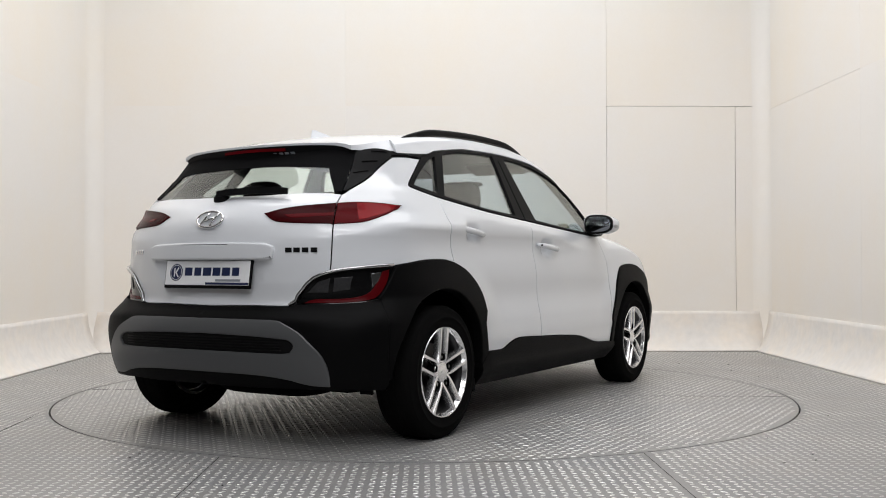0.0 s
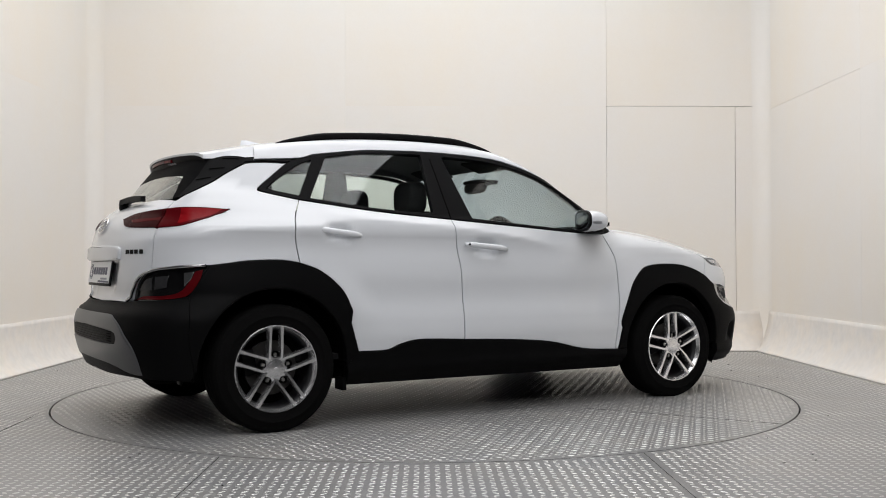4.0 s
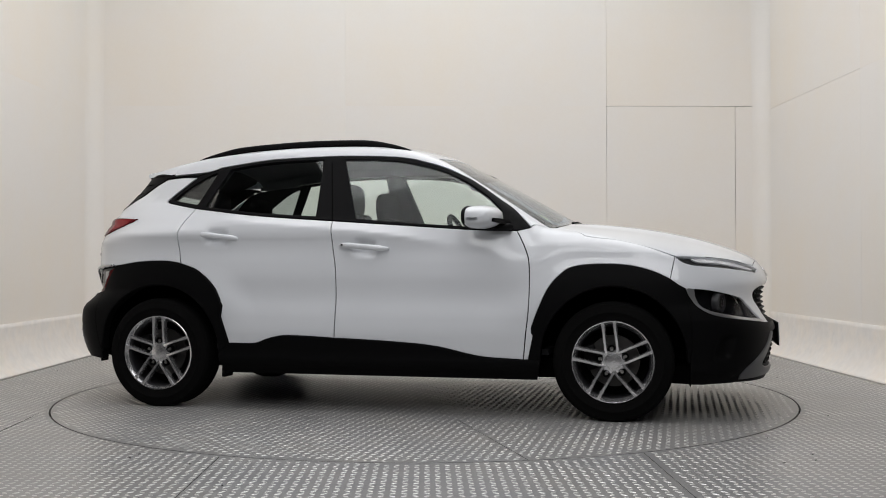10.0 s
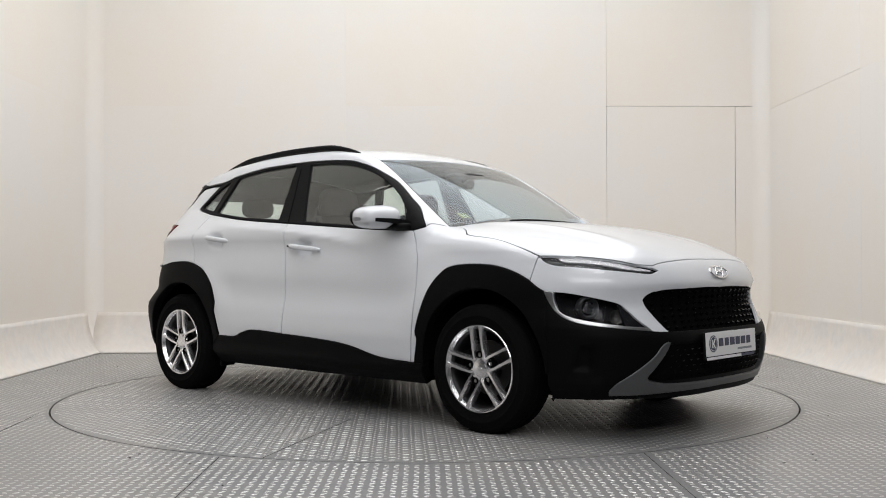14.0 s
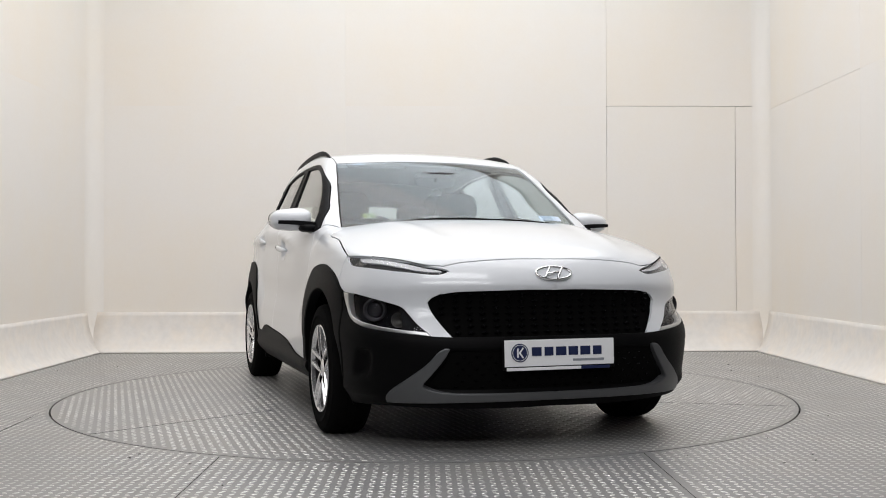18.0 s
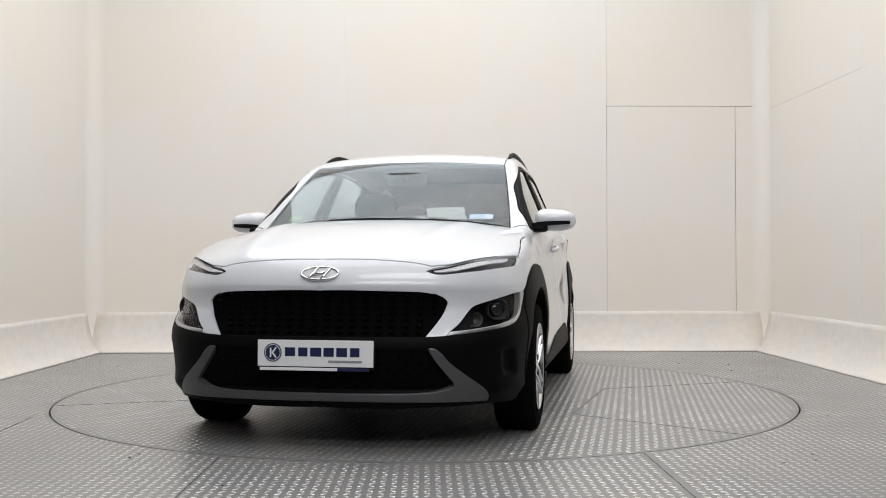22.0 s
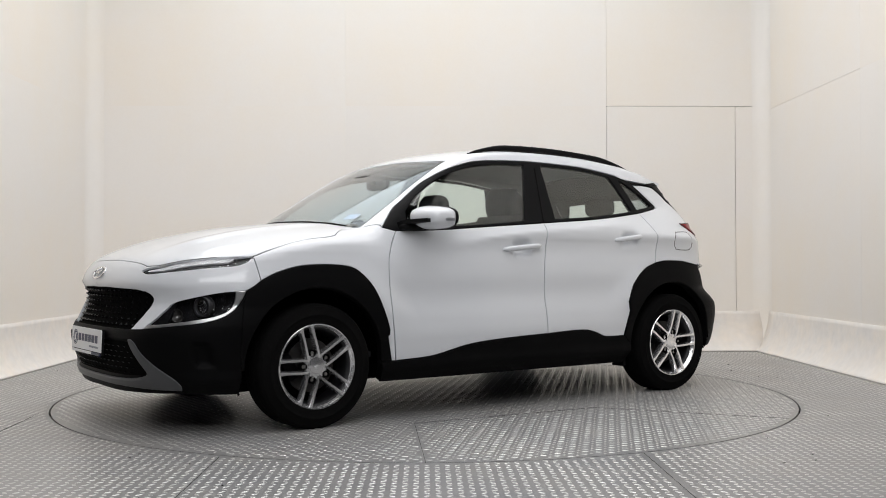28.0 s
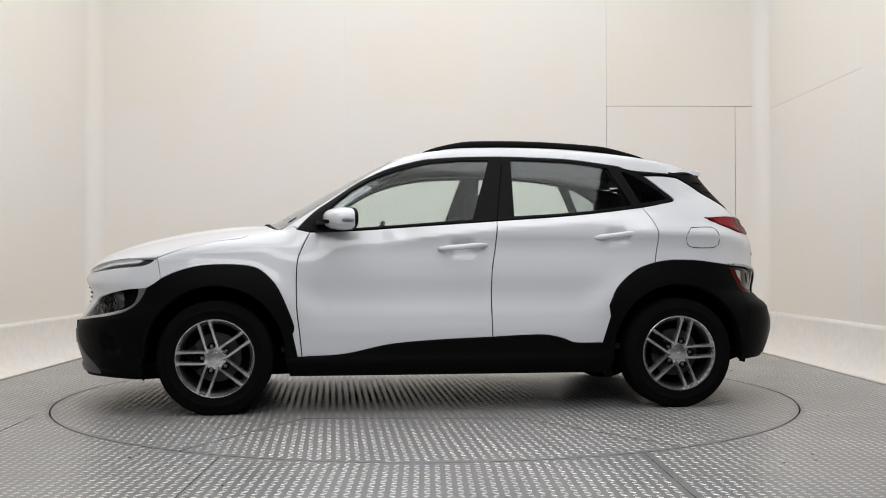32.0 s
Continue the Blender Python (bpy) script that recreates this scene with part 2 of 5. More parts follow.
def corner(name, x, y, sx):
    """A concave vertical strip in the corner of two walls, running out with the skirting at its foot."""
    bm = bmesh.new()
    r, rows = .13, []
    for z in [.375 * (k / 10)**1.35 for k in range(11)] + [1.0, 2.3, CEIL]:
        out = .15 * (1 - min(1, (z / .375)**(1 / 1.35)))**2.2 + .0006
        q = .006 + r * min(1, z / .36)
        rows.append([bm.verts.new((x + sx * (out + q - q * math.sin(t)), y - out - (q - q * math.cos(t)), z)) for t in [math.pi / 2 * k / 8 for k in range(9)]])
    for p, q in zip(rows, rows[1:]):
        for k in range(8):
            bm.faces.new((p[k], p[k + 1], q[k + 1], q[k]))
    bmesh.ops.recalc_face_normals(bm, faces=bm.faces)
    f = bm.faces[:][-4]
    if f.normal.dot(Vector((0, 0, 2)) - f.calc_center_median()) < 0:
        bmesh.ops.reverse_faces(bm, faces=bm.faces)
    return tagged(part(name, bm, WALL, None, smooth=True), "white concave corner strip between two walls", "corner strip", "", "structure")


corner("trim_corner_west", WX0, WY1, 1)
corner("trim_corner_east", WX1, WY1, -1)

# unseen panels that the ceiling lamps stand in, with the added front row
fixture = None
for lx, ly in LIGHTS:
    if fixture is None:
        fixture = tagged(new("ceiling_light"), "large white unseen light panel added overhead, switched on", "ceiling light", "ceiling lights")
        part("frame", prism_bm([(-.872, -.747), (.872, -.747), (.872, .747), (-.872, .747)], CEIL - .06, CEIL + .005, "z", .004), CEILING, fixture)
        part("suspension_rod", box_bm(.02, .02, .52, pose(0, 0, CEIL + .26)), GAP, fixture)
        fixture.location = (lx, ly, 0)
    else:
        copy_thing(fixture, pose(lx, ly, 0))

# made-up softbox housing for each added fill lamp
def softbox(place, aim, sx, sy):
    ob = tagged(new("studio_lamp"), "black unseen softbox added in the hall as front fill, switched on", "studio lamp", "studio lamps")
    a, b = sx / 2 + .03, sy / 2 + .03
    part("softbox", loft_bm([[(x * a * w, y * b * w, z) for x, y in ((-1, -1), (1, -1), (1, 1), (-1, 1))] for w, z in ((1.0, .012), (1.0, .05), (.4, .3))]), SATIN_BLACK, ob)
    part("hanger", sweep_bm([(0, 0, .28), (0, .2, .6)], ring(.02, 8), (1, 0, 0)), SATIN_BLACK, ob)
    ob.matrix_world = look(place, aim)


for place, aim, sx, sy, watts in FRONT_FILLS:
    softbox(place, aim, sx, sy)

# ---- floor ----
R_TABLE = 2.237


def ring_sheet(inner, outer_box, z):
    """The floor round the turntable: one sheet with a round hole."""
    bm = bmesh.new()
    n = 192
    x0, x1, y0, y1 = outer_box
    vi, vo = [], []
    for k in range(n):
        a = 2 * math.pi * k / n
        c, s = math.cos(a), math.sin(a)
        t = min((x1 if c > 0 else -x0) / max(abs(c), 1e-9), (y1 if s > 0 else -y0) / max(abs(s), 1e-9))
        vi.append(bm.verts.new((inner * c, inner * s, z)))
        vo.append(bm.verts.new((t * c, t * s, z)))
    low = [bm.verts.new((v.co.x, v.co.y, z - .03)) for v in vi]
    for k in range(n):
        j = (k + 1) % n
        bm.faces.new((vi[k], vo[k], vo[j], vi[j]))
        bm.faces.new((vi[j], low[j], low[k], vi[k]))
    return bm


floor = tagged(new("floor"), "worn grey steel tread-plate floor round the turntable", "floor", "", "structure")
part("floor_plate", ring_sheet(R_TABLE + .006, (-8.2, 8.2, -11.2, 4.7), 0.0), STEEL_FLOOR, floor)
part("floor_base", box_bm(17, 16.5, .05, pose(0, -3.2, -.06)), GAP, floor)


def tread_mesh(name, inside, step, seed, H):
    """Raised lozenge treads on a square lattice, alternately turned, joined."""
    rng = np.random.default_rng(seed)
    verts, faces = [], []
    n = int(4.2 / step) * 2
    L, B = .0165, .0072
    for i in range(-n, n + 1):
        for j in range(-n, n + 1):
            x, y = i * step, j * step
            if not inside(x, y):
                continue
            d = 1 if (i + j) % 2 else -1
            c = s = math.sqrt(.5)
            s *= d
            k = len(verts)
            h = H * rng.uniform(.75, 1.1)
            for a, b, z in ((-L, 0, 0), (-L * .3, -B, 0), (L * .3, -B, 0), (L, 0, 0), (L * .3, B, 0), (-L * .3, B, 0), (-L * .55, 0, h), (L * .55, 0, h)):
                verts.append((x + a * c - b * s, y + a * s + b * c, z))
            for f in ((0, 1, 6), (1, 2, 7, 6), (2, 3, 7), (3, 4, 7), (4, 5, 6, 7), (5, 0, 6)):
                faces.append([k + q for q in f])
    me = bpy.data.meshes.new(name)
    me.from_pydata(verts, [], faces)
    return me


STEP = .041
tr = link("floor_tread", tread_mesh("floor_tread", lambda x, y: x * x + y * y > (R_TABLE + .025)**2 and -3.03 < x < 3.09 and -4.3 < y < 2.88 and abs(x + .885) > .012 and abs(x - .94) > .012, STEP, 3, .0020), TREAD, floor)
tr["kind"] = "stuff"
tr.location.z = .0004
for sx, y0, y1 in ((-.885, -4.6, -2.09), (.94, -4.6, -2.05)):
    part("floor_joint", box_bm(.0025, y1 - y0, .002, pose(sx, (y0 + y1) / 2, .0001)), GAP, floor)
part("floor_joint", box_bm(.005, .9, .002, pose(-2.11, -1.28, .0001, 0, 0, 4)), GAP, floor)

table_disc = tagged(new("turntable"), "round turning platform of worn steel tread plate", "turntable")
bm = bmesh.new()
bmesh.ops.create_cone(bm, cap_ends=True, segments=192, radius1=R_TABLE - .004, radius2=R_TABLE - .004, depth=.025, matrix=Matrix.Translation((0, 0, -.0125)))
part("platform_plate", bm, STEEL_FLOOR, table_disc, angle=40)
SEAMS = [((.743, .966), (1.27, 1.835)), ((-.40, 1.10), (.743, .966)), ((-.40, 1.10), (-.95, 2.0)), ((.44, -1.05), (.95, -2.01))]
for (ax, ay), (bx, by) in SEAMS:
    part("plate_joint", box_bm(math.hypot(bx - ax, by - ay), .0018, .002, pose((ax + bx) / 2, (ay + by) / 2, .0002, 0, 0, math.degrees(math.atan2(by - ay, bx - ax)))), GAP, table_disc)


def off_seams(x, y):
    if x * x + y * y > (R_TABLE - .03)**2:
        return False
    for (ax, ay), (bx, by) in SEAMS:
        dx, dy = bx - ax, by - ay
        t = max(0, min(1, ((x - ax) * dx + (y - ay) * dy) / (dx * dx + dy * dy)))
        if math.hypot(x - ax - t * dx, y - ay - t * dy) < .014:
            return False
    return True


tr = link("platform_tread", tread_mesh("platform_tread", off_seams, STEP, 5, .0022), TREAD, table_disc)
tr["kind"] = "stuff"
tr.location.z = .0004

# crumbs of dirt that lie on the floor
rng = np.random.default_rng(12)
bm = bmesh.new()
for k in range(46):
    while True:
        x, y = rng.uniform(-2.9, 2.9), rng.uniform(-3.4, 2.4)
        if x * x + y * y > 2.3**2:
            break
    m = pose(x, y, .0025, 0, 0, rng.uniform(0, 180)) @ Matrix.Diagonal((rng.uniform(.003, .011), rng.uniform(.002, .005), .002, 1))
    bmesh.ops.create_icosphere(bm, subdivisions=1, radius=1, matrix=m)
tagged(part("floor_dirt", bm, GAP, None), "small dark crumbs of dirt on the steel floor", "dirt", "", "stuff")
# ---- body surface: car frame, x forward, y left, z up ----
def table(v, pts):
    xs = np.array([p[0] for p in pts]); ys = np.array([p[1] for p in pts])
    d = np.diff(ys) / np.diff(xs)
    m = np.concatenate([[d[0]], (d[:-1] + d[1:]) / 2, [d[-1]]])
    v = np.clip(v, xs[0], xs[-1])
    i = np.clip(np.searchsorted(xs, v) - 1, 0, len(xs) - 2)
    h = xs[i + 1] - xs[i]; t = (v - xs[i]) / h
    return ((2*t**3 - 3*t**2 + 1) * ys[i] + (t**3 - 2*t**2 + t) * h * m[i]
            + (-2*t**3 + 3*t**2) * ys[i + 1] + (t**3 - t**2) * h * m[i + 1])
BELT = [(-1.7, 1.29), (-1.33, 1.195), (-1.13, 1.15), (-.73, 1.102), (-.26, 1.067), (.2, 1.033), (.52, 1.01), (.8, 1.0), (1.2, .985), (2.3, .96)]
LOWER = [(.1, .80), (.2, .835), (.3, .866), (.41, .878), (.52, .889), (.62, .886), (.72, .874), (.82, .856), (.90, .847), (.95, .851), (.985, .860), (1.2, .862)]
NOSE = [(.1, 2.04), (.2, 2.105), (.35, 2.15), (.48, 2.155), (.52, 2.135), (.6, 2.115), (.66, 2.115), (.72, 2.13), (.78, 2.11), (.845, 2.075), (.9, 2.06), (1.0, 2.06), (1.6, 2.06)]
TAIL = [(.1, -1.86), (.22, -1.93), (.3, -1.975), (.4, -2.005), (.52, -2.01), (.585, -1.985), (.63, -1.95), (.75, -1.955), (.85, -1.96), (.95, -1.955), (1.03, -1.93), (1.09, -1.88), (1.14, -1.80), (1.25, -1.705), (1.38, -1.60), (1.6, -1.44)]
HOOD = [(.8, 1.075), (1.05, 1.062), (1.2, 1.052), (1.45, 1.025), (1.65, .988), (1.85, .935), (2.0, .878), (2.1, .82), (2.3, .66)]
ROOF = [(-1.75, 1.355), (-1.58, 1.40), (-1.3, 1.468), (-1.0, 1.513), (-.7, 1.535), (-.35, 1.543), (0., 1.53), (.2, 1.498), (.33, 1.455), (.5, 1.372), (.8, 1.208), (1.06, 1.058), (1.3, .915), (2.3, .4)]
RCROWN = [(-1.7, .05), (-1., .045), (-.3, .04), (.1, .045), (.4, .06), (.8, .085), (1.2, .095), (2.3, .1)]
HCROWN = [(.8, .07), (1.15, .085), (1.6, .125), (1.9, .14), (2.3, .16)]
CREASE = [(-1.4, .046), (-.8, .046), (-.26, .046), (.05, .058), (.3, .080), (.5, .105), (.66, .125), (.8, .138), (1.0, .11)]
def green(x, z):
    """Half width of the glasshouse at x and height z."""
    return (.805 - .43 * (z - 1.067) - .05 * np.clip((-x - .7) / .7, 0, 2)**2 - .035 * np.clip((x - .35) / .55, 0, 1.1)**2)
def smin(a, b, k):
    h = np.clip(.5 + .5 * (b - a) / k, 0, 1)
    return b + (a - b) * h - k * h * (1 - h)
def width(x, z):
    zb = table(x, BELT)
    low = table(z, LOWER) + .012 * (np.exp(-((x - 1.3) / .5)**2) + np.exp(-((x + 1.3) / .5)**2)) * np.exp(-((z - .72) / .2)**2)
    # the doors are hollowed between the flares of the arches
    r = np.hypot(np.abs(x) - 1.3, z - .33)
    flat = np.clip((r - .46) / .2, 0, 1)
    low = low - .025 * flat * flat * (3 - 2 * flat) * np.exp(-((z - .64) / .12)**2) * np.clip((1.75 - np.abs(x)) / .3, 0, 1)
    # a ridge along the foot of the doors
    foot = np.clip((.52 - z) / .10, 0, 1)
    low = low + .008 * foot * foot * (3 - 2 * foot) * np.clip((.95 - np.abs(x)) / .12, 0, 1)
    g = green(x, zb)
    below = smin(low, g + .80 * (zb - z), .014)
    # the doors' shoulder crease, dipping towards the front arch
    dz = table(x, CREASE)
    lc = table(zb - dz, LOWER)
    spare = lc - g - dz
    spare = .5 * (spare + np.sqrt(spare * spare + 4e-4))
    lower = low - spare * np.exp(np.clip(-(zb - dz - z) / .09, -20, 0))
    mix = np.clip((x + 1.12) / .3, 0, 1) * np.clip((1.12 - x) / .34, 0, 1)
    mix = mix * mix * (3 - 2 * mix)
    below = below + mix * (smin(lower, g + (lc - spare - g) / dz * (zb - z), .007) - below)
    return np.where(z < zb, below, green(x, z))
def body(x, y, z):
    """Negative inside the body, about metres."""
    y = np.abs(y)
    w = width(x, z)
    uf = np.clip((x - .95) / (table(z, NOSE) - .95), 0, 3); ur = np.clip((x + .95) / (table(z, TAIL) + .95), 0, 3)
    q = np.clip((z - 1.06) / .1, 0, 1) + .6 * np.clip((.66 - z) / .1, 0, 1)
    n, m = 4.8 + 2.4 * q, 2.45 + .95 * q
    lf = np.clip((.62 - z) / .1, 0, 1)
    nf, mf = 4.6 + lf, 2.5 + .2 * lf
    v = np.where(x > 0, (uf**nf + (y / w)**mf)**(1 / mf), (ur**n + (y / w)**m)**(1 / m))
    plan = (v - 1) * .86
    hood = table(x, HOOD) - table(x, HCROWN) * (y / .82)**2.6
    roof = table(x, ROOF) - table(x, RCROWN) * (y / .65)**2.2
    top = z - np.maximum(hood, roof)
    return -smin(-plan, -top, .035)
def march(o, d, far=8.0, n=90):
    """First points of the body along rays from o along d; nan where a ray misses."""
    o = np.atleast_2d(np.asarray(o, float))
    d = np.array(np.broadcast_to(np.asarray(d, float), o.shape))
    s, live = np.zeros(len(o)), np.arange(len(o))
    for k in range(n):
        p = o[live] + d[live] * s[live, None]
        g = body(p[:, 0], p[:, 1], p[:, 2])
        s[live] += np.clip(.55 * g, -.05, .4)
        live = live[(np.abs(g) >= 2e-5) & (s[live] < far)]
        if not len(live):
            break
    p = o + d * s[:, None]
    p[(s >= far) | (np.abs(body(p[:, 0], p[:, 1], p[:, 2])) > .002)] = np.nan
    return p
def slope(p):
    """The gradient of body() at points."""
    e, g = .004, []
    for k in range(3):
        q = np.zeros(3)
        q[k] = e
        g.append((body(*(p + q).T) - body(*(p - q).T)) / (2 * e))
    return np.stack(g, 1)
def normal(p):
    g = slope(p)
    return g / np.maximum(np.linalg.norm(g, axis=1), 1e-9)[:, None]


# ---- outlines and panels on the body surface ----
def spline(pts, step=.02):
    """A smooth line through points, about evenly stepped."""
    p = np.array(pts, float)
    if len(p) == 2:
        n = max(2, int(np.linalg.norm(p[1] - p[0]) / step) + 1)
        return [p[0] + (p[1] - p[0]) * t for t in np.linspace(0, 1, n)]
    ext = np.vstack([2 * p[0] - p[1], p, 2 * p[-1] - p[-2]])
    out = []
    for k in range(1, len(ext) - 2):
        a, b, c, d = ext[k - 1:k + 3]
        n = max(2, int(np.linalg.norm(c - b) / step) + 1)
        for t in np.linspace(0, 1, n, endpoint=False):
            out.append(.5 * (2 * b + (c - a) * t + (2 * a - 5 * b + 4 * c - d) * t * t + (3 * b - a - 3 * c + d) * t**3))
    out.append(p[-1])
    return out


def side(*pts):
    """A line drawn in the side view (x, z), laid on the left flank."""
    q = np.array(spline(pts))
    return march(np.stack([q[:, 0], np.full(len(q), 1.6), q[:, 1]], 1), (0, -1, 0), 1.6)


def front(*pts):
    q = np.array(spline(pts))
    return march(np.stack([np.full(len(q), 2.6), q[:, 0], q[:, 1]], 1), (-1, 0, 0), 2.0)


def rear(*pts):
    q = np.array(spline(pts))
    return march(np.stack([np.full(len(q), -2.5), q[:, 0], q[:, 1]], 1), (1, 0, 0), 2.0)


def above(*pts):
    q = np.array(spline(pts))
    return march(np.stack([q[:, 0], q[:, 1], np.full(len(q), 1.8)], 1), (0, 0, -1), 1.8)


def at(*pts):
    """A line through points of space, drawn onto the nearest surface."""
    q = np.array(spline(pts))
    for _ in range(8):
        g = slope(q)
        q = q - g * (body(*q.T) / np.maximum((g * g).sum(1), .05))[:, None]
    return q


def loop(*pieces):
    """Joins pieces of outline end to end; where ends nearly meet, one point is kept."""
    out = []
    for pc in pieces:
        for p in pc:
            if np.any(np.isnan(p)):
                continue
            if not out or np.linalg.norm(p - out[-1]) > .004:
                out.append(np.array(p))
    if np.linalg.norm(out[0] - out[-1]) < .004:
        out.pop()
    return np.array(out)


def inside_poly(pts, poly):
    x, y = pts[:, 0], pts[:, 1]
    r = np.zeros(len(pts), bool)
    a, b = poly, np.roll(poly, -1, 0)
    for (x0, y0), (x1, y1) in zip(a, b):
        c = (y0 > y) != (y1 > y)
        if abs(y1 - y0) > 1e-12:
            r ^= c & (x < (x1 - x0) * (y - y0) / (y1 - y0) + x0)
    return r


def edge_distance(pts, poly):
    best = np.full(len(pts), 9.0)
    for a, b in zip(poly, np.roll(poly, -1, 0)):
        d = b - a
        t = np.clip(((pts - a) @ d) / max(d @ d, 1e-12), 0, 1)
        best = np.minimum(best, np.linalg.norm(pts - a - t[:, None] * d, axis=1))
    return best


from mathutils.geometry import delaunay_2d_cdt


def skin(outline, way, off=0.0, thick=.014, holes=(), grid=.035, shrink=.0030, rim=.002, shape=None, closed=False):
    """A panel of the body inside an outline: faces, rounded edges and turned-in lips. way: from outside onto it. shape: further offset at points."""
    one_half = outline[:, 1].min() > -.02 or outline[:, 1].max() < .02
    w = np.array(way, float)
    w /= np.linalg.norm(w)
    up = np.array([0, 0, 1.]) if abs(w[2]) < .9 else np.array([1., 0, 0])
    e1 = np.cross(up, -w)
    e1 /= np.linalg.norm(e1)
    e2 = np.cross(-w, e1)
    rings = []
    for k, ln in enumerate([outline, *holes]):
        q = np.stack([ln @ e1, ln @ e2], 1)
        area2 = np.sum(q[:, 0] * np.roll(q[:, 1], -1) - np.roll(q[:, 0], -1) * q[:, 1])
        rings.append(ln[::-1] if (area2 < 0) == (k == 0) else ln)
    flats = [np.stack([ln @ e1, ln @ e2], 1) for ln in rings]
    lo, hi = flats[0].min(0), flats[0].max(0)
    gx, gy = np.meshgrid(np.arange(lo[0] + grid / 2, hi[0], grid), np.arange(lo[1] + grid / 2, hi[1], grid))
    inner = np.stack([gx.ravel(), gy.ravel()], 1)
    if len(inner):
        keep = inside_poly(inner, flats[0])
        for f in flats[1:]:
            keep &= ~inside_poly(inner, f)
        for f in flats:
            keep &= edge_distance(inner, f) > grid * .35
        inner = inner[keep]
    # inner points onto the body
    if len(inner):
        depth = np.mean(outline @ w)
        o = inner[:, :1] * e1 + inner[:, 1:] * e2 + (depth - 1.3) * w
        p3 = march(o, w, 2.6)
        ok = ~np.isnan(p3[:, 0])
        inner, p3 = inner[ok], p3[ok]
    else:
        p3 = np.zeros((0, 3))
    flat = np.vstack([*flats, inner])
    edges, k = [], 0
    for f in flats:
        edges += [(k + i, k + (i + 1) % len(f)) for i in range(len(f))]
        k += len(f)
    vs, _, fs, origin, _, _ = delaunay_2d_cdt([Vector(v) for v in flat], edges, [], 0, 1e-6)
    src = [o[0] if o else -1 for o in origin]
    base = np.vstack([*rings, p3])
    pos = np.array([base[s] if s >= 0 else base[0] for s in src])
    uv = np.array([flat[s] if s >= 0 else flat[0] for s in src])
    tri = np.array([f for f in fs if len(f) == 3 and all(src[i] >= 0 for i in f)])
    cen = uv[tri].mean(1)
    keep = inside_poly(cen, flats[0])
    for f in flats[1:]:
        keep &= ~inside_poly(cen, f)
    tri = tri[keep]
    n = normal(pos)
    extra = off + (shape(pos) if shape else 0.0)
    tilt = n
    if shape:
        g = np.stack([(shape(pos + d) - shape(pos - d)) / .006 for d in np.eye(3) * .003], 1)
        tilt = n - (g - (g * n).sum(1)[:, None] * n)
        tilt /= np.linalg.norm(tilt, axis=1)[:, None]
    pos = pos + n * (np.zeros(len(pos)) + extra)[:, None]
    verts, norms, faces = [pos], [tilt], [list(map(int, t)) for t in tri]
    back = {s: i for i, s in enumerate(src)}
    k, count = 0, len(pos)
    for f in flats:
        idx = [back[k + i] for i in range(len(f)) if k + i in back]
        k += len(f)
        a = pos[idx]
        m = len(idx)
        tan = np.roll(a, -1, 0) - np.roll(a, 1, 0)
        nn = n[idx]
        out = np.cross(tan, nn)
        out /= np.maximum(np.linalg.norm(out, axis=1), 1e-9)[:, None]
        mid = (np.abs(a[:, 1]) < .0012) & one_half
        # shrink for the gap, round the edge, turn in
        pos[idx] = np.where(mid[:, None], a, a - out * (shrink + rim))
        r0 = pos[idx]
        r1 = np.where(mid[:, None], a, a - out * shrink - nn * rim)
        r2 = np.where(mid[:, None], a - nn * thick, a - out * shrink - nn * thick)
        h = (nn + out) / 1.4142
        for r, nr in ((r0, nn), (r1, h), (r1, out), (r2, out)):
            verts.append(r), norms.append(nr)
        for i in range(m):
            j = (i + 1) % m
            if mid[i] and mid[j]:
                continue
            faces.append([count + i, count + m + i, count + m + j, count + j])
            faces.append([count + 2 * m + i, count + 3 * m + i, count + 3 * m + j, count + 2 * m + j])
        count += 4 * m
    verts[0] = pos
    if closed:
        verts.append(pos - n * thick), norms.append(-n)
        faces += [[count + int(i) for i in t[::-1]] for t in tri]
    return np.vstack(verts), np.vstack(norms), faces


def skin_mesh(name, data, mirror=False):
    v, n, f = data
    if mirror:
        v, n, f = v * (1, -1, 1), n * (1, -1, 1), [q[::-1] for q in f]
    me = bpy.data.meshes.new(name)
    me.from_pydata([tuple(p) for p in v], [], f)
    me.shade_smooth()
    me.normals_split_custom_set_from_vertices([tuple(q) for q in n])
    return me


def panel(name, data, material, parent, label="", both=True):
    """A body panel, on both flanks or one."""
    obs = [link(name, skin_mesh(name, data), material, parent[0] if isinstance(parent, tuple) else parent, label)]
    if both:
        obs.append(link(name, skin_mesh(name, data, True), material, parent[1] if isinstance(parent, tuple) else parent, label))
    return tuple(obs)


def mirrored(ln):
    return ln[::-1] * (1, -1, 1)


def offset(ln, d):
    return ln + normal(ln) * d


# ---- the car ----
car = tagged(new("car"), "white compact SUV with black wheel-arch cladding standing on the turntable", "car")

LEFT, RIGHT, FRONT, REAR, DOWN = (0, -1, 0), (0, 1, 0), (-1, 0, 0), (1, 0, 0), (0, 0, -1)
NOSE_WAY, TAIL_WAY, CANT_WAY = (-1, -.55, 0), (1, -.6, 0), (0, -1, -.8)

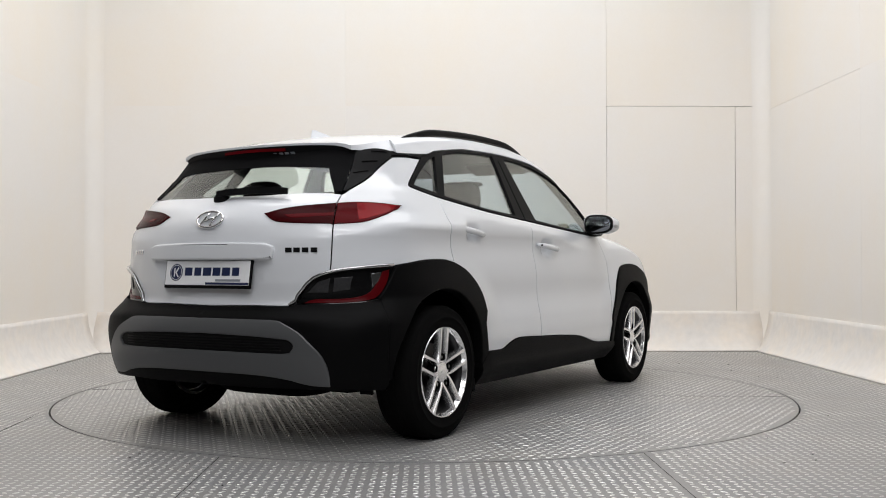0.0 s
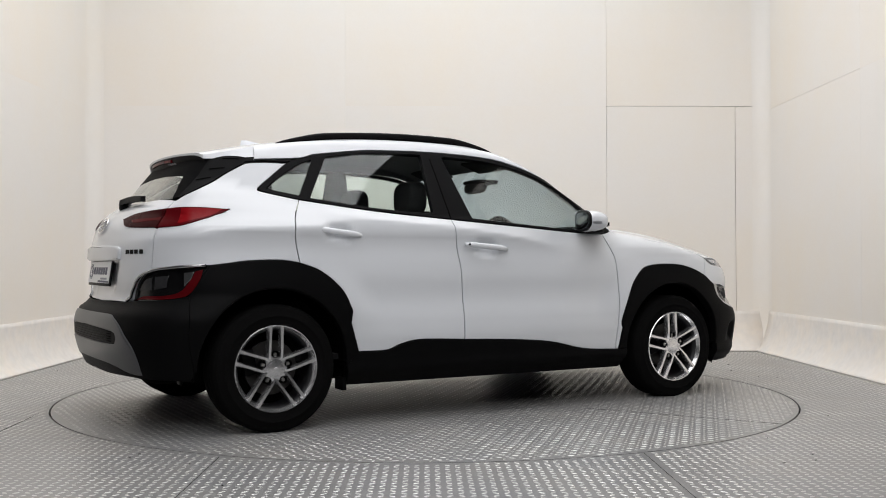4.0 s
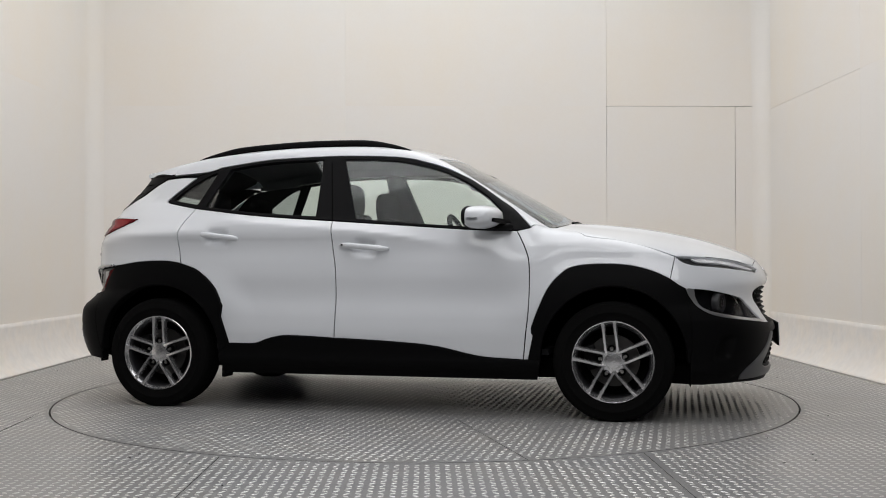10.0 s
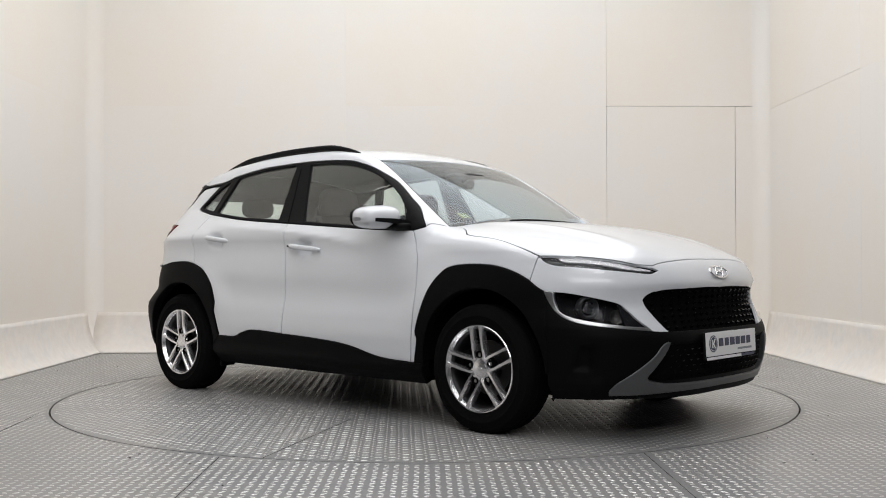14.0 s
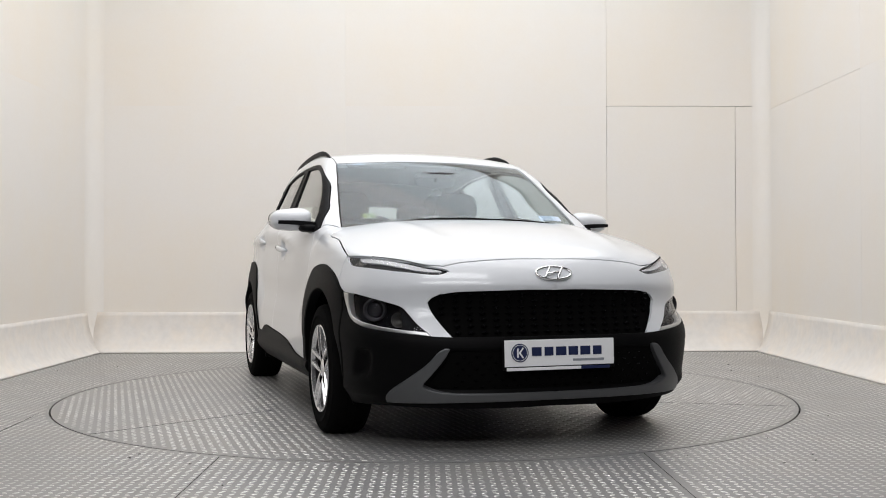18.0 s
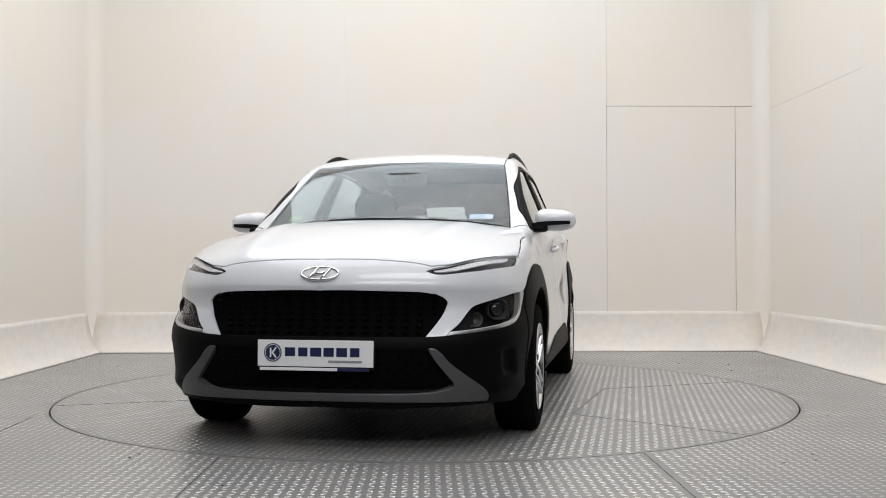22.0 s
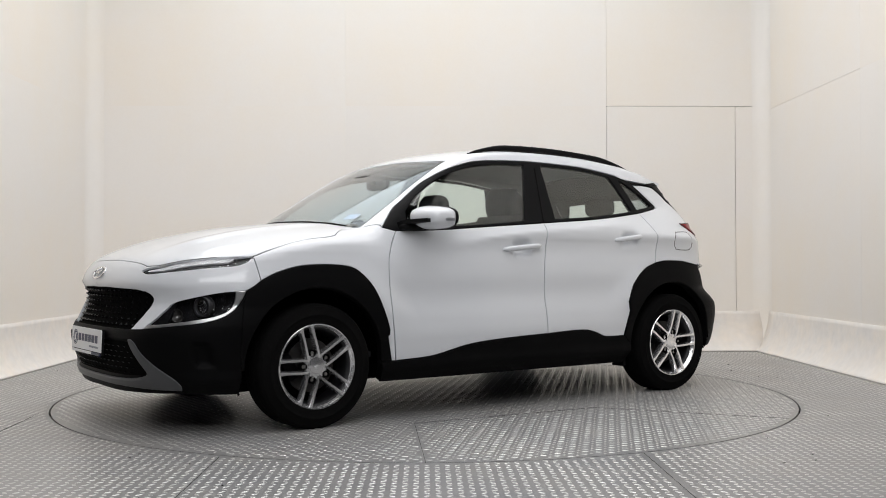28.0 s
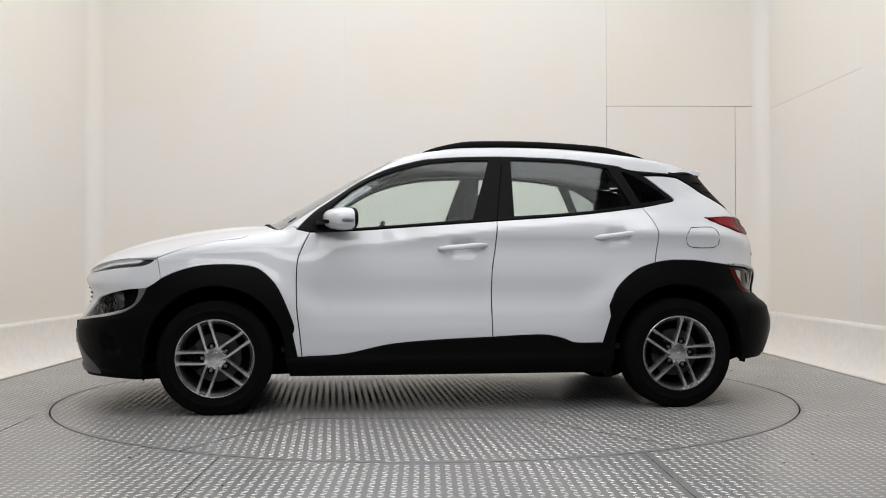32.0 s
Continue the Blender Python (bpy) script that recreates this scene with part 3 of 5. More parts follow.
belt_front = [(-.262, 1.066), (.2, 1.033), (.518, 1.010), (.79, 1.0)]
belt_rear = [(-1.13, 1.150), (-.73, 1.102), (-.262, 1.066)]
mid_seam = [(-.262, 1.066), (-.246, .907), (-.227, .784), (-.221, .6), (-.224, .412)]
front_seam = [(.79, 1.0), (.837, .905), (.861, .813), (.861, .6), (.845, .442), (.832, .312)]
rear_seam = [(-1.13, 1.150), (-1.176, 1.064), (-1.191, 1.0), (-1.188, .94), (-1.169, .828)]
arch_f = [(.886, .442), (.876, .479), (.926, .612), (.973, .704), (1.036, .772), (1.098, .806), (1.222, .819), (1.377, .813), (1.501, .783), (1.594, .742)]
arch_r = [(-.894, .586), (-.949, .693), (-1.056, .785), (-1.169, .828)]
arch_r2 = [(-1.169, .828), (-1.27, .841), (-1.422, .838), (-1.544, .823), (-1.608, .815)]

def cup(cx, cz, slope):
    """The finger recess behind a door handle."""
    def f(p):
        u, v = p[:, 0] - cx, p[:, 2] - cz - slope * (p[:, 0] - cx)
        return -.026 * np.exp(-(u / .062)**4 - ((v + .004) / .042)**4)
    return f


front_door = panel("front_door", skin(loop(side(*belt_front), side(*front_seam), side((.832, .312), (.60, .326), (.354, .376), (.1, .398), (-.224, .412)), side(*mid_seam[::-1])), LEFT, grid=.02, shape=cup(-.06, .915, -.09)), PAINT, car)
rear_door = panel("rear_door", skin(loop(side(*belt_rear), side(*mid_seam), side((-.224, .412), (-.42, .421), (-.536, .420), (-.628, .399), (-.70, .375), (-.857, .374)), side((-.857, .374), (-.903, .524)), side((-.903, .524), (-.894, .586)), side(*arch_r), side(*rear_seam[::-1])), LEFT, grid=.02, shape=cup(-.95, .982, -.115)), PAINT, car)

hood_edge = at((1.62, .826, .866), (1.50, .815, .905), (1.352, .80, .941), (1.21, .803, .957), (1.153, .795, .964))
hood_gap = at((1.153, .795, .964), (1.072, .724, 1.002), (.985, .690, 1.03))
panel("front_fender", skin(loop(side(*front_seam), side((.832, .312), (.858, .313)), side((.858, .313), (.886, .442)), side(*arch_f), side((1.594, .742), (1.605, .80), (1.62, .866)), hood_edge, hood_gap,
                                         at((.985, .690, 1.03), (.90, .745, 1.03), (.865, .772, 1.02)), side((.865, 1.018), (.79, 1.0))), (0, -1, -.35)), PAINT, car)

hood_front = at((2.064, 0, .845), (2.06, .118, .844), (2.051, .292, .837), (2.036, .418, .826), (2.027, .485, .812))
drl_top = at((2.027, .485, .812), (1.976, .575, .823), (1.836, .695, .850), (1.70, .785, .864), (1.62, .826, .866))
hood_back = above((.985, .690), (1.04, .5), (1.075, .25), (1.085, 0))
half = loop(hood_front, drl_top, hood_edge, hood_gap, hood_back)
hood_line = loop(half, mirrored(half))


def hood_shape(p):
    """Two soft ridges that run down the bonnet."""
    r = np.abs(p[:, 1]) - (.50 - .10 * (p[:, 0] - 1.0))
    return .010 * np.exp(-(r / .05)**2) * np.clip((p[:, 0] - 1.0) / .2, 0, 1) * np.clip((2.03 - p[:, 0]) / .3, 0, 1)


panel("bonnet", skin(hood_line, DOWN, shape=hood_shape, grid=.03), PAINT, car, both=False)

# nose
lamp_back = side((1.594, .742), (1.63, .715), (1.668, .694))
surround = at((1.668, .858, .694), (1.693, .848, .644), (1.735, .838, .593), (1.802, .818, .556), (1.894, .770, .534), (1.99, .68, .520), (2.07, .558, .510), (2.101, .468, .505))
grille_edge = at((2.101, .468, .505), (2.06, .512, .565), (2.03, .546, .622), (2.023, .557, .652))
grille_top = at((2.023, .557, .652), (2.033, .541, .670), (2.053, .503, .683), (2.085, .414, .695), (2.124, .166, .702), (2.128, 0, .702))
drl_line = loop(at((2.048, .464, .790), (2.03, .495, .803), (1.976, .575, .819), (1.836, .695, .846), (1.70, .780, .861), (1.625, .820, .864)),
                at((1.625, .820, .864), (1.645, .826, .838), (1.70, .812, .815), (1.80, .762, .803), (1.921, .684, .793), (2.0, .575, .778), (2.035, .51, .774), (2.048, .464, .790)))
lamp_line = loop(at((2.055, .569, .526), (2.022, .606, .563), (1.985, .636, .607), (1.955, .665, .636), (1.891, .739, .660), (1.78, .812, .684), (1.715, .842, .690)),
                 at((1.715, .842, .690), (1.722, .842, .645), (1.752, .834, .600), (1.815, .808, .570), (1.92, .745, .548), (2.0, .66, .534), (2.055, .569, .526)))
lamp_top = at((1.668, .858, .694), (1.690, .851, .694), (1.715, .842, .690), (1.78, .812, .684), (1.891, .739, .660), (1.955, .665, .636), (1.985, .636, .607), (2.022, .606, .563), (2.055, .569, .526))
nose_line = loop(hood_front, drl_top, side((1.62, .866), (1.605, .80), (1.594, .742)), lamp_back, lamp_top, at((2.055, .569, .526), (2.071, .555, .509)), surround[surround[:, 1] < .556], grille_edge, grille_top, front((0, .702), (0, .845)))
lamp_low = at((2.055, .569, .526), (2.0, .66, .534), (1.92, .745, .548), (1.815, .808, .570), (1.752, .834, .600), (1.722, .842, .645), (1.715, .842, .690))
band_line = loop(surround[surround[:, 1] > .556], at((2.071, .555, .509), (2.055, .569, .526)), lamp_low, at((1.715, .842, .690), (1.690, .851, .694), (1.668, .858, .694)))


def nose_shape(p):
    """The lip over the grille stands forward of the band under it."""
    return np.clip((.725 - p[:, 2]) / .02, 0, 1) * np.clip((p[:, 2] - .60) / .08, 0, 1) * -.012 * np.clip((.70 - np.abs(p[:, 1])) / .15, 0, 1)


nose = panel("front_bumper", skin(nose_line, NOSE_WAY, holes=(drl_line,), shape=nose_shape, grid=.03, shrink=.001), PAINT, car)

panel("headlamp_surround", skin(band_line, NOSE_WAY, off=.003, thick=.03, grid=.02, rim=.004, shrink=0), SATIN_SILVER, car, "satin silver headlamp surround")

# quarter panel, tailgate, roof
gate_seam = at((-1.712, .589, 1.135), (-1.753, .593, 1.089), (-1.80, .607, .986), (-1.827, .614, .815), (-1.832, .610, .785))
refl_top = at((-1.832, .610, .785), (-1.808, .644, .795), (-1.724, .736, .807), (-1.608, .812, .815))
dlo_rear = [(-1.166, 1.341), (-1.26, 1.265), (-1.318, 1.218), (-1.335, 1.198), (-1.31, 1.186), (-1.13, 1.150)]
c_line = at((-1.712, .589, 1.135), (-1.707, .60, 1.147), (-1.60, .632, 1.205), (-1.48, .645, 1.285), (-1.38, .643, 1.335))
quarter = panel("quarter_panel", skin(loop(side(*rear_seam), side(*arch_r2), refl_top[::-1], gate_seam[::-1], c_line, side((-1.38, 1.335), (-1.27, 1.343), (-1.166, 1.341)), side(*dlo_rear)), (.5, -1, 0)), PAINT, car)

gate_low = at((-1.832, .610, .785), (-1.847, .58, .776), (-1.869, .534, .748), (-1.882, .481, .685), (-1.905, .449, .633), (-1.93, .25, .630), (-1.95, 0, .630))
gate_top = at((-1.79, 0, 1.128), (-1.775, .3, 1.130), (-1.712, .589, 1.135))
half = loop(gate_top, gate_seam, gate_low)


def gate_shape(p):
    """The plate's recess in the tailgate."""
    y, z = np.abs(p[:, 1]), p[:, 2]
    return -.022 * np.clip((.37 - .12 * np.clip((.84 - z) / .2, 0, 1) - y) / .07, 0, 1) * np.clip((.845 - z) / .012, 0, 1) * np.clip((z - .655) / .05, 0, 1)


panel("tailgate", skin(loop(half, mirrored(half)), REAR, shape=gate_shape, grid=.022), PAINT, car, both=False)

ws_side = above((.965, .70), (.80, .676), (.55, .632), (.30, .585))
ws_top = above((.30, .585), (.335, .42), (.352, .2), (.358, 0))
ws_bot = above((1.07, 0), (1.055, .3), (1.02, .5), (.965, .70))
half = loop(ws_bot, ws_side, ws_top)
panel("windscreen", skin(loop(half, mirrored(half)), (-.5, 0, -1), off=-.003, thick=.005, grid=.05, closed=True), WINDSCREEN, car, both=False)[0].visible_shadow = False
half2 = loop(above((.358, 0), (.352, .2), (.335, .42), (.30, .585)), above((.30, .585), (.1, .578), (-.4, .573), (-.9, .565), (-1.30, .55)), above((-1.30, .55), (-1.27, .3), (-1.26, 0)))
panel("roof", skin(loop(half2, mirrored(half2)), DOWN, grid=.045), PAINT, car, both=False)

dlo_top = [(.865, 1.018), (.78, 1.108), (.689, 1.175), (.529, 1.284), (.40, 1.348), (.25, 1.397), (.08, 1.431), (-.25, 1.447), (-.59, 1.441), (-.75, 1.431), (-1.01, 1.397)]
cant = loop(side(*dlo_top), side((-1.01, 1.397), (-1.10, 1.372), (-1.33, 1.357)), at((-1.33, .624, 1.357), (-1.30, .55, 1.42)), above((-1.30, .55), (-.9, .565), (-.4, .573), (.1, .578), (.30, .585)), ws_side[::-1], at((.965, .70, 1.035), (.90, .745, 1.03), (.865, .772, 1.02)))
panel("roof_side_rail", skin(cant, CANT_WAY, grid=.03), PAINT, car)

# window surrounds and panes
dlo_bottom = side((.865, 1.018), (.79, 1.002), (.518, 1.012), (.2, 1.035), (-.262, 1.068), (-.73, 1.104), (-1.13, 1.152), (-1.31, 1.188), (-1.335, 1.198))
dlo_line = loop(dlo_bottom, side(*dlo_rear[:4][::-1]), side((-1.166, 1.341), (-1.12, 1.368), (-1.01, 1.397)), side(*dlo_top[::-1]))
pane_f = loop(side((-.235, 1.423), (-.12, 1.078)), side((-.12, 1.078), (.2, 1.052), (.52, 1.028), (.715, 1.018)), side((.715, 1.018), (.70, 1.110)), side((.70, 1.110), (.60, 1.205), (.46, 1.292), (.30, 1.355), (.12, 1.398), (-.05, 1.416), (-.235, 1.423)))
pane_r = loop(side((-.945, 1.383), (-.75, 1.411), (-.55, 1.423), (-.372, 1.427)), side((-.372, 1.427), (-.368, 1.096)), side((-.368, 1.096), (-.73, 1.122), (-1.065, 1.163)), side((-1.065, 1.163), (-.945, 1.383)))
pane_q = loop(side((-1.290, 1.205), (-1.125, 1.176)), side((-1.125, 1.176), (-1.03, 1.365)), side((-1.03, 1.365), (-1.11, 1.330), (-1.22, 1.260), (-1.290, 1.205)))
panel("window_surround", skin(dlo_line, LEFT, holes=(pane_f, pane_r, pane_q), off=.001, thick=.03, grid=.04), SATIN_BLACK, car, "satin black window surround")
for nm, ln, gl, par in (("front_door_window", pane_f, GLASS, front_door), ("rear_door_window", pane_r, GLASS, rear_door), ("quarter_window", pane_q, PRIVACY, quarter)):
    for w in panel(nm, skin(ln, LEFT, off=-.008, thick=.004, shrink=-.004, grid=.06, closed=True), gl, par):
        w.visible_shadow = False

for s in (1, -1):
    q = offset(side((-.262, 1.068), (-.29, 1.25), (-.322, 1.446)), .0015) * (1, s, 1)
    part("pillar_seam", sweep_bm([tuple(p) for p in q[::3]], [(-.003, -.001), (.003, -.001), (.003, .0012), (-.003, .0012)], (0, s, .4)), UNDER, car)

# rear glass and its black side fins
rw_side = at((-1.70, .583, 1.150), (-1.61, .562, 1.261), (-1.545, .54, 1.36))
half = loop(rear((0, 1.140), (.3, 1.142), (.583, 1.150)), rw_side, rear((.54, 1.36), (.3, 1.385), (0, 1.39)))
panel("rear_window", skin(loop(half, mirrored(half)), (1, 0, -.4), off=-.004, thick=.005, grid=.05, closed=True), GLASS, car, both=False)[0].visible_shadow = False
# band reaches below any printed edge to paint the dark cabin behind
dark_top = loop(rear((0, 1.288), (.3, 1.280), (.558, 1.262)), rear((.558, 1.262), (.54, 1.36)), rear((.54, 1.36), (.3, 1.385), (0, 1.39)))
panel("window_band", skin(loop(dark_top, mirrored(dark_top)), (1, 0, -.4), off=-.0012, thick=.002, grid=.05), MATTE_BLACK, car, "black rear window band, print edge and painted dark of the cabin", both=False)
edge = loop(rw_side, rear((.54, 1.36), (.42, 1.352)), rear((.42, 1.352), (.475, 1.25), (.552, 1.150)), rear((.552, 1.150), (.583, 1.150)))
panel("window_band", skin(edge, (1, 0, -.4), off=-.0012, thick=.002, grid=.04), MATTE_BLACK, car, "black band along the edge of the rear window")
panel("rear_side_fin", skin(loop(rw_side, at((-1.545, .54, 1.36), (-1.46, .58, 1.372), (-1.33, .624, 1.357)), side((-1.33, 1.352), (-1.10, 1.367)), side((-1.10, 1.367), (-1.166, 1.345)), side((-1.166, 1.345), (-1.27, 1.347), (-1.38, 1.339)), c_line[::-1][:-3]), (.6, -1, -.3), off=.003), SATIN_BLACK, car, "black fin beside the rear window")

# ---- cladding and bumpers ----
def arc(cx, cz, r, a0, a1):
    return side(*[(cx + r * math.cos(radians(a)), cz + r * math.sin(radians(a))) for a in np.linspace(a0, a1, 24)])


bumper_back = [(1.668, .694), (1.692, .55), (1.70, .42), (1.690, .31)]
clad_f = loop(side((.858, .313), (.886, .442)), side(*arch_f), lamp_back, side(*bumper_back), arc(1.3, .325, .378, -2, 182), side((.922, .312), (.858, .313)))
panel("front_arch_cladding", skin(clad_f, LEFT, off=.010, thick=.05, grid=.03, rim=.006, shrink=0), BLACK_PLASTIC, car, "black plastic wheel-arch cladding")
tail_back = [(-1.698, .664), (-1.72, .55), (-1.715, .42), (-1.690, .31)]
refl_out = at((-1.608, .812, .815), (-1.625, .806, .789), (-1.667, .788, .714), (-1.698, .768, .664))
clad_r = loop(side((-.857, .374), (-.903, .524)), side((-.903, .524), (-.894, .586)), side(*arch_r), side(*arch_r2), refl_out, side(*tail_back), arc(-1.3, .325, .378, 182, -2)[:0], arc(-1.3, .325, .378, 182, -2), side((-.922, .312), (-.857, .374)))
panel("rear_arch_cladding", skin(clad_r, LEFT, off=.010, thick=.05, grid=.03, rim=.006, shrink=0), BLACK_PLASTIC, car, "black plastic wheel-arch cladding")

sill_top = side((.858, .313), (.832, .312), (.60, .326), (.354, .376), (.1, .398), (-.224, .412), (-.42, .421), (-.536, .420), (-.628, .399), (-.70, .375), (-.857, .374))


def sill_shape(p):
    """A ledge along the sill, with an undercut below it."""
    z = p[:, 2]
    return .008 + .014 * np.exp(-((z - .285) / .03)**2) - .02 * np.clip((.25 - z) / .05, 0, 1)


panel("sill_cladding", skin(loop(sill_top, side((-.857, .374), (-.922, .312)), side((-.922, .312), (-.90, .198)), side((-.90, .198), (.90, .198)), side((.90, .198), (.922, .312)), side((.922, .312), (.858, .313))), LEFT, shape=sill_shape, thick=.06, grid=.02, rim=.004, shrink=0), BLACK_PLASTIC, car, "black plastic sill cladding")


def bumper_shape(p):
    """The tucked-in mouth of the lower bumper and the dent of its side slot."""
    y, z = np.abs(p[:, 1]), p[:, 2]
    mouth = np.clip((.50 + .12 * np.clip((.46 - z) / .18, 0, 1) - y) / .03, 0, 1) * np.clip((.458 - z) / .02, 0, 1) * np.clip((z - .262) / .02, 0, 1)
    slot = np.exp(-((y - .80) / .018)**4 - ((z - .39) / .055)**6)
    ledge = np.exp(-((z - .27) / .03)**2) * np.clip((y - .70) / .05, 0, 1)
    return .006 - .03 * mouth - .028 * slot + .014 * ledge


under_front = at((1.690, .84, .185), (1.85, .79, .185), (1.98, .68, .19), (2.06, .45, .20), (2.10, 0, .20))
panel("lower_front_bumper", skin(loop(front((0, .505), (.2, .505), (.468, .505)), surround[::-1], side(*bumper_back), side((1.690, .31), (1.690, .185)), under_front, front((0, .20), (0, .505))), NOSE_WAY, shape=bumper_shape, thick=.04, grid=.018, rim=.003, shrink=0), BLACK_PLASTIC, car, "black plastic lower bumper")

silver_out = front((.482, .457), (.504, .459), (.535, .441), (.573, .395), (.64, .336), (.696, .286), (.716, .250), (.707, .222))
silver_low = front((.707, .222), (.55, .224), (.40, .226), (0, .227))
silver_in = front((0, .262), (.30, .263), (.458, .267), (.534, .276), (.577, .291), (.583, .308), (.555, .346), (.509, .41), (.482, .457))
skid = loop(silver_out, silver_low, mirrored(silver_low), mirrored(silver_out), mirrored(silver_in), silver_in)
panel("front_skid_trim", skin(skid, FRONT, off=.014, thick=.04, grid=.025, rim=.006, shrink=0), SILVER, car, "dark silver painted skid trim", both=False)

rear_low = at((-1.690, .83, .262), (-1.80, .77, .265), (-1.88, .66, .27), (-1.955, .45, .27), (-1.975, 0, .27))
refl_low = at((-1.905, .449, .633), (-1.865, .56, .635), (-1.819, .652, .638), (-1.755, .735, .644), (-1.698, .768, .664))


def rear_shape(p):
    z, y = p[:, 2], np.abs(p[:, 1])
    return .008 + .014 * np.clip((.600 - z) / .03, 0, 1) * np.clip((z - .53) / .06, 0, 1) * np.clip((.75 - y) / .2, 0, 1)


panel("rear_bumper", skin(loop(rear((0, .630), (.25, .630), (.449, .633)), refl_low, side(*tail_back), side((-1.690, .31), (-1.690, .262)), rear_low, rear((0, .27), (0, .630))), TAIL_WAY, shape=rear_shape, thick=.04, grid=.022, rim=.003, shrink=0), BLACK_PLASTIC, car, "black plastic rear bumper")
so = rear((0, .572), (.30, .571), (.427, .568), (.474, .557), (.549, .523), (.60, .478), (.643, .427), (.662, .36), (.655, .292))
sl = rear((.655, .292), (.57, .298), (.46, .322), (.30, .335), (0, .337))
inset = rear((0, .509), (.30, .504), (.46, .496), (.508, .489), (.528, .469), (.515, .446), (.475, .434), (.2, .434), (0, .434))
rear_skid = panel("rear_skid_trim", skin(loop(so, sl, mirrored(sl), mirrored(so)), REAR, off=.020, shape=lambda p: -.006 * np.clip((.43 - p[:, 2]) / .1, 0, 1), thick=.04, holes=(loop(inset, mirrored(inset)),), grid=.025, rim=.006, shrink=0), SILVER, car, "dark silver painted skid trim", both=False)[0]
panel("trim_inset", skin(loop(inset, mirrored(inset)), REAR, off=.012, thick=.01, grid=.03), SATIN_BLACK, rear_skid, "black slatted inset", both=False)
for z in (.446, .458, .470, .482, .494):
    q = rear((-.47, z), (0, z), (.47, z)) + np.array([-.0135, 0, 0])
    part("slat", sweep_bm([tuple(p) for p in q[::3]], ring(.0028, 6)), SATIN_BLACK, rear_skid, smooth=True)

# ---- front lamps ----
drl = panel("daytime_lamp", skin(drl_line, NOSE_WAY, off=-.002, thick=.004, shrink=-.001, grid=.03, closed=True), LENS, car, "clear slim daytime lamp")
lamp = panel("headlamp", skin(lamp_line, NOSE_WAY, off=-.003, thick=.004, shrink=-.001, grid=.03, closed=True), LENS, car, "clear headlamp with a dark housing")
for ob in (*drl, *lamp):
    ob.visible_shadow = False
DRL_BACK = mat("grey_lamp_backing", (.03, .031, .032), .3, metal=.2, grain=.1, stain=.1, stain_scale=10)
HOUSING = mat("lamp_housing", (.006, .006, .007), .5, spec=.05, grain=.1, stain=.1, stain_scale=10)
panel("housing", skin(drl_line, NOSE_WAY, off=-.022, thick=.004, shrink=-.004, grid=.03), DRL_BACK, drl)
panel("housing", skin(lamp_line, NOSE_WAY, off=-.060, thick=.004, shrink=-.012, grid=.03), HOUSING, lamp)
inner = lamp_line[:, 1] < .67
first = [k for k in range(len(inner)) if inner[k] and not inner[k - 1]][0]
tip = np.roll(lamp_line, -first, 0)[:int(inner.sum())]
panel("inner_housing", skin(tip, NOSE_WAY, off=-.016, thick=.02, shrink=-.002, grid=.03), HOUSING, lamp)
LIGHTGUIDE = mat("white_light_guide", (.44, .445, .45), .25, grain=.05, scale=120, stain=.05)
guide_line = loop(at((2.03, .497, .797), (1.976, .575, .812), (1.836, .692, .838), (1.70, .778, .852)), at((1.70, .778, .852), (1.73, .778, .832), (1.836, .715, .822), (1.976, .60, .799), (2.03, .505, .789), (2.03, .497, .797)))
panel("light_guide", skin(guide_line, NOSE_WAY, off=-.012, thick=.012, grid=.03, shrink=0), LIGHTGUIDE, drl, "milky white light guide")
for sgn in (0, 1):
    s = -1 if sgn else 1
    m = Matrix.Translation((1.845, s * .745, .618)) @ Euler((0, 0, radians(-90 + s * 24))).to_matrix().to_4x4()
    part("projector_ring", lathe_bm([(.052, -.03), (.052, .006), (.045, .010), (.040, .004), (.038, -.03)], 32, m), BARREL, lamp[sgn], "grey projector ring", smooth=True)
    part("projector_lens", lathe_bm([(.001, .016), (.015, .014), (.027, .008), (.036, -.004), (.036, -.02), (.001, -.02)], 32, m), SMOKE_LENS, lamp[sgn], "round projector lens", smooth=True)
    m2 = Matrix.Translation((1.935, s * .66, .575)) @ Euler((0, 0, radians(-90 + s * 34))).to_matrix().to_4x4()
    part("reflector_bowl", lathe_bm([(.001, -.02), (.016, -.016), (.026, -.004), (.032, .008), (.034, .008)], 24, m2), DARK_STEEL, lamp[sgn], "small steel reflector bowl", smooth=True)
    for k in range(3):
        part("lamp_fin", box_bm(.05, .004, .016, Matrix.Translation((1.905 + .014 * k, s * (.665 - .014 * k), .552)) @ Euler((0, 0, radians(s * -45))).to_matrix().to_4x4(), .001, 1), BARREL, lamp[sgn])

# ---- grille ----
gl = front((0, .498), (.30, .500), (.48, .508), (.535, .58), (.565, .645), (.55, .685), (.43, .705), (.17, .712), (0, .712))
grille = panel("grille", skin(loop(gl, mirrored(gl)), FRONT, off=-.026, thick=.01, grid=.03), UNDER, car, "black grille with rows of small facets", both=False)[0]
jewel = bmesh.new()
c = [jewel.verts.new(p) for p in ((0, -.020, 0), (0, 0, -.011), (0, .020, 0), (0, 0, .011), (.014, -.008, .003), (.014, .008, .003))]
for f in ((0, 1, 4), (1, 5, 4), (1, 2, 5), (2, 3, 5), (3, 4, 5), (3, 0, 4)):
    jewel.faces.new([c[i] for i in f])
bmesh.ops.recalc_face_normals(jewel, faces=jewel.faces)
jm = bpy.data.meshes.new("grille_facet")
jewel.to_mesh(jm)
jewel.free()
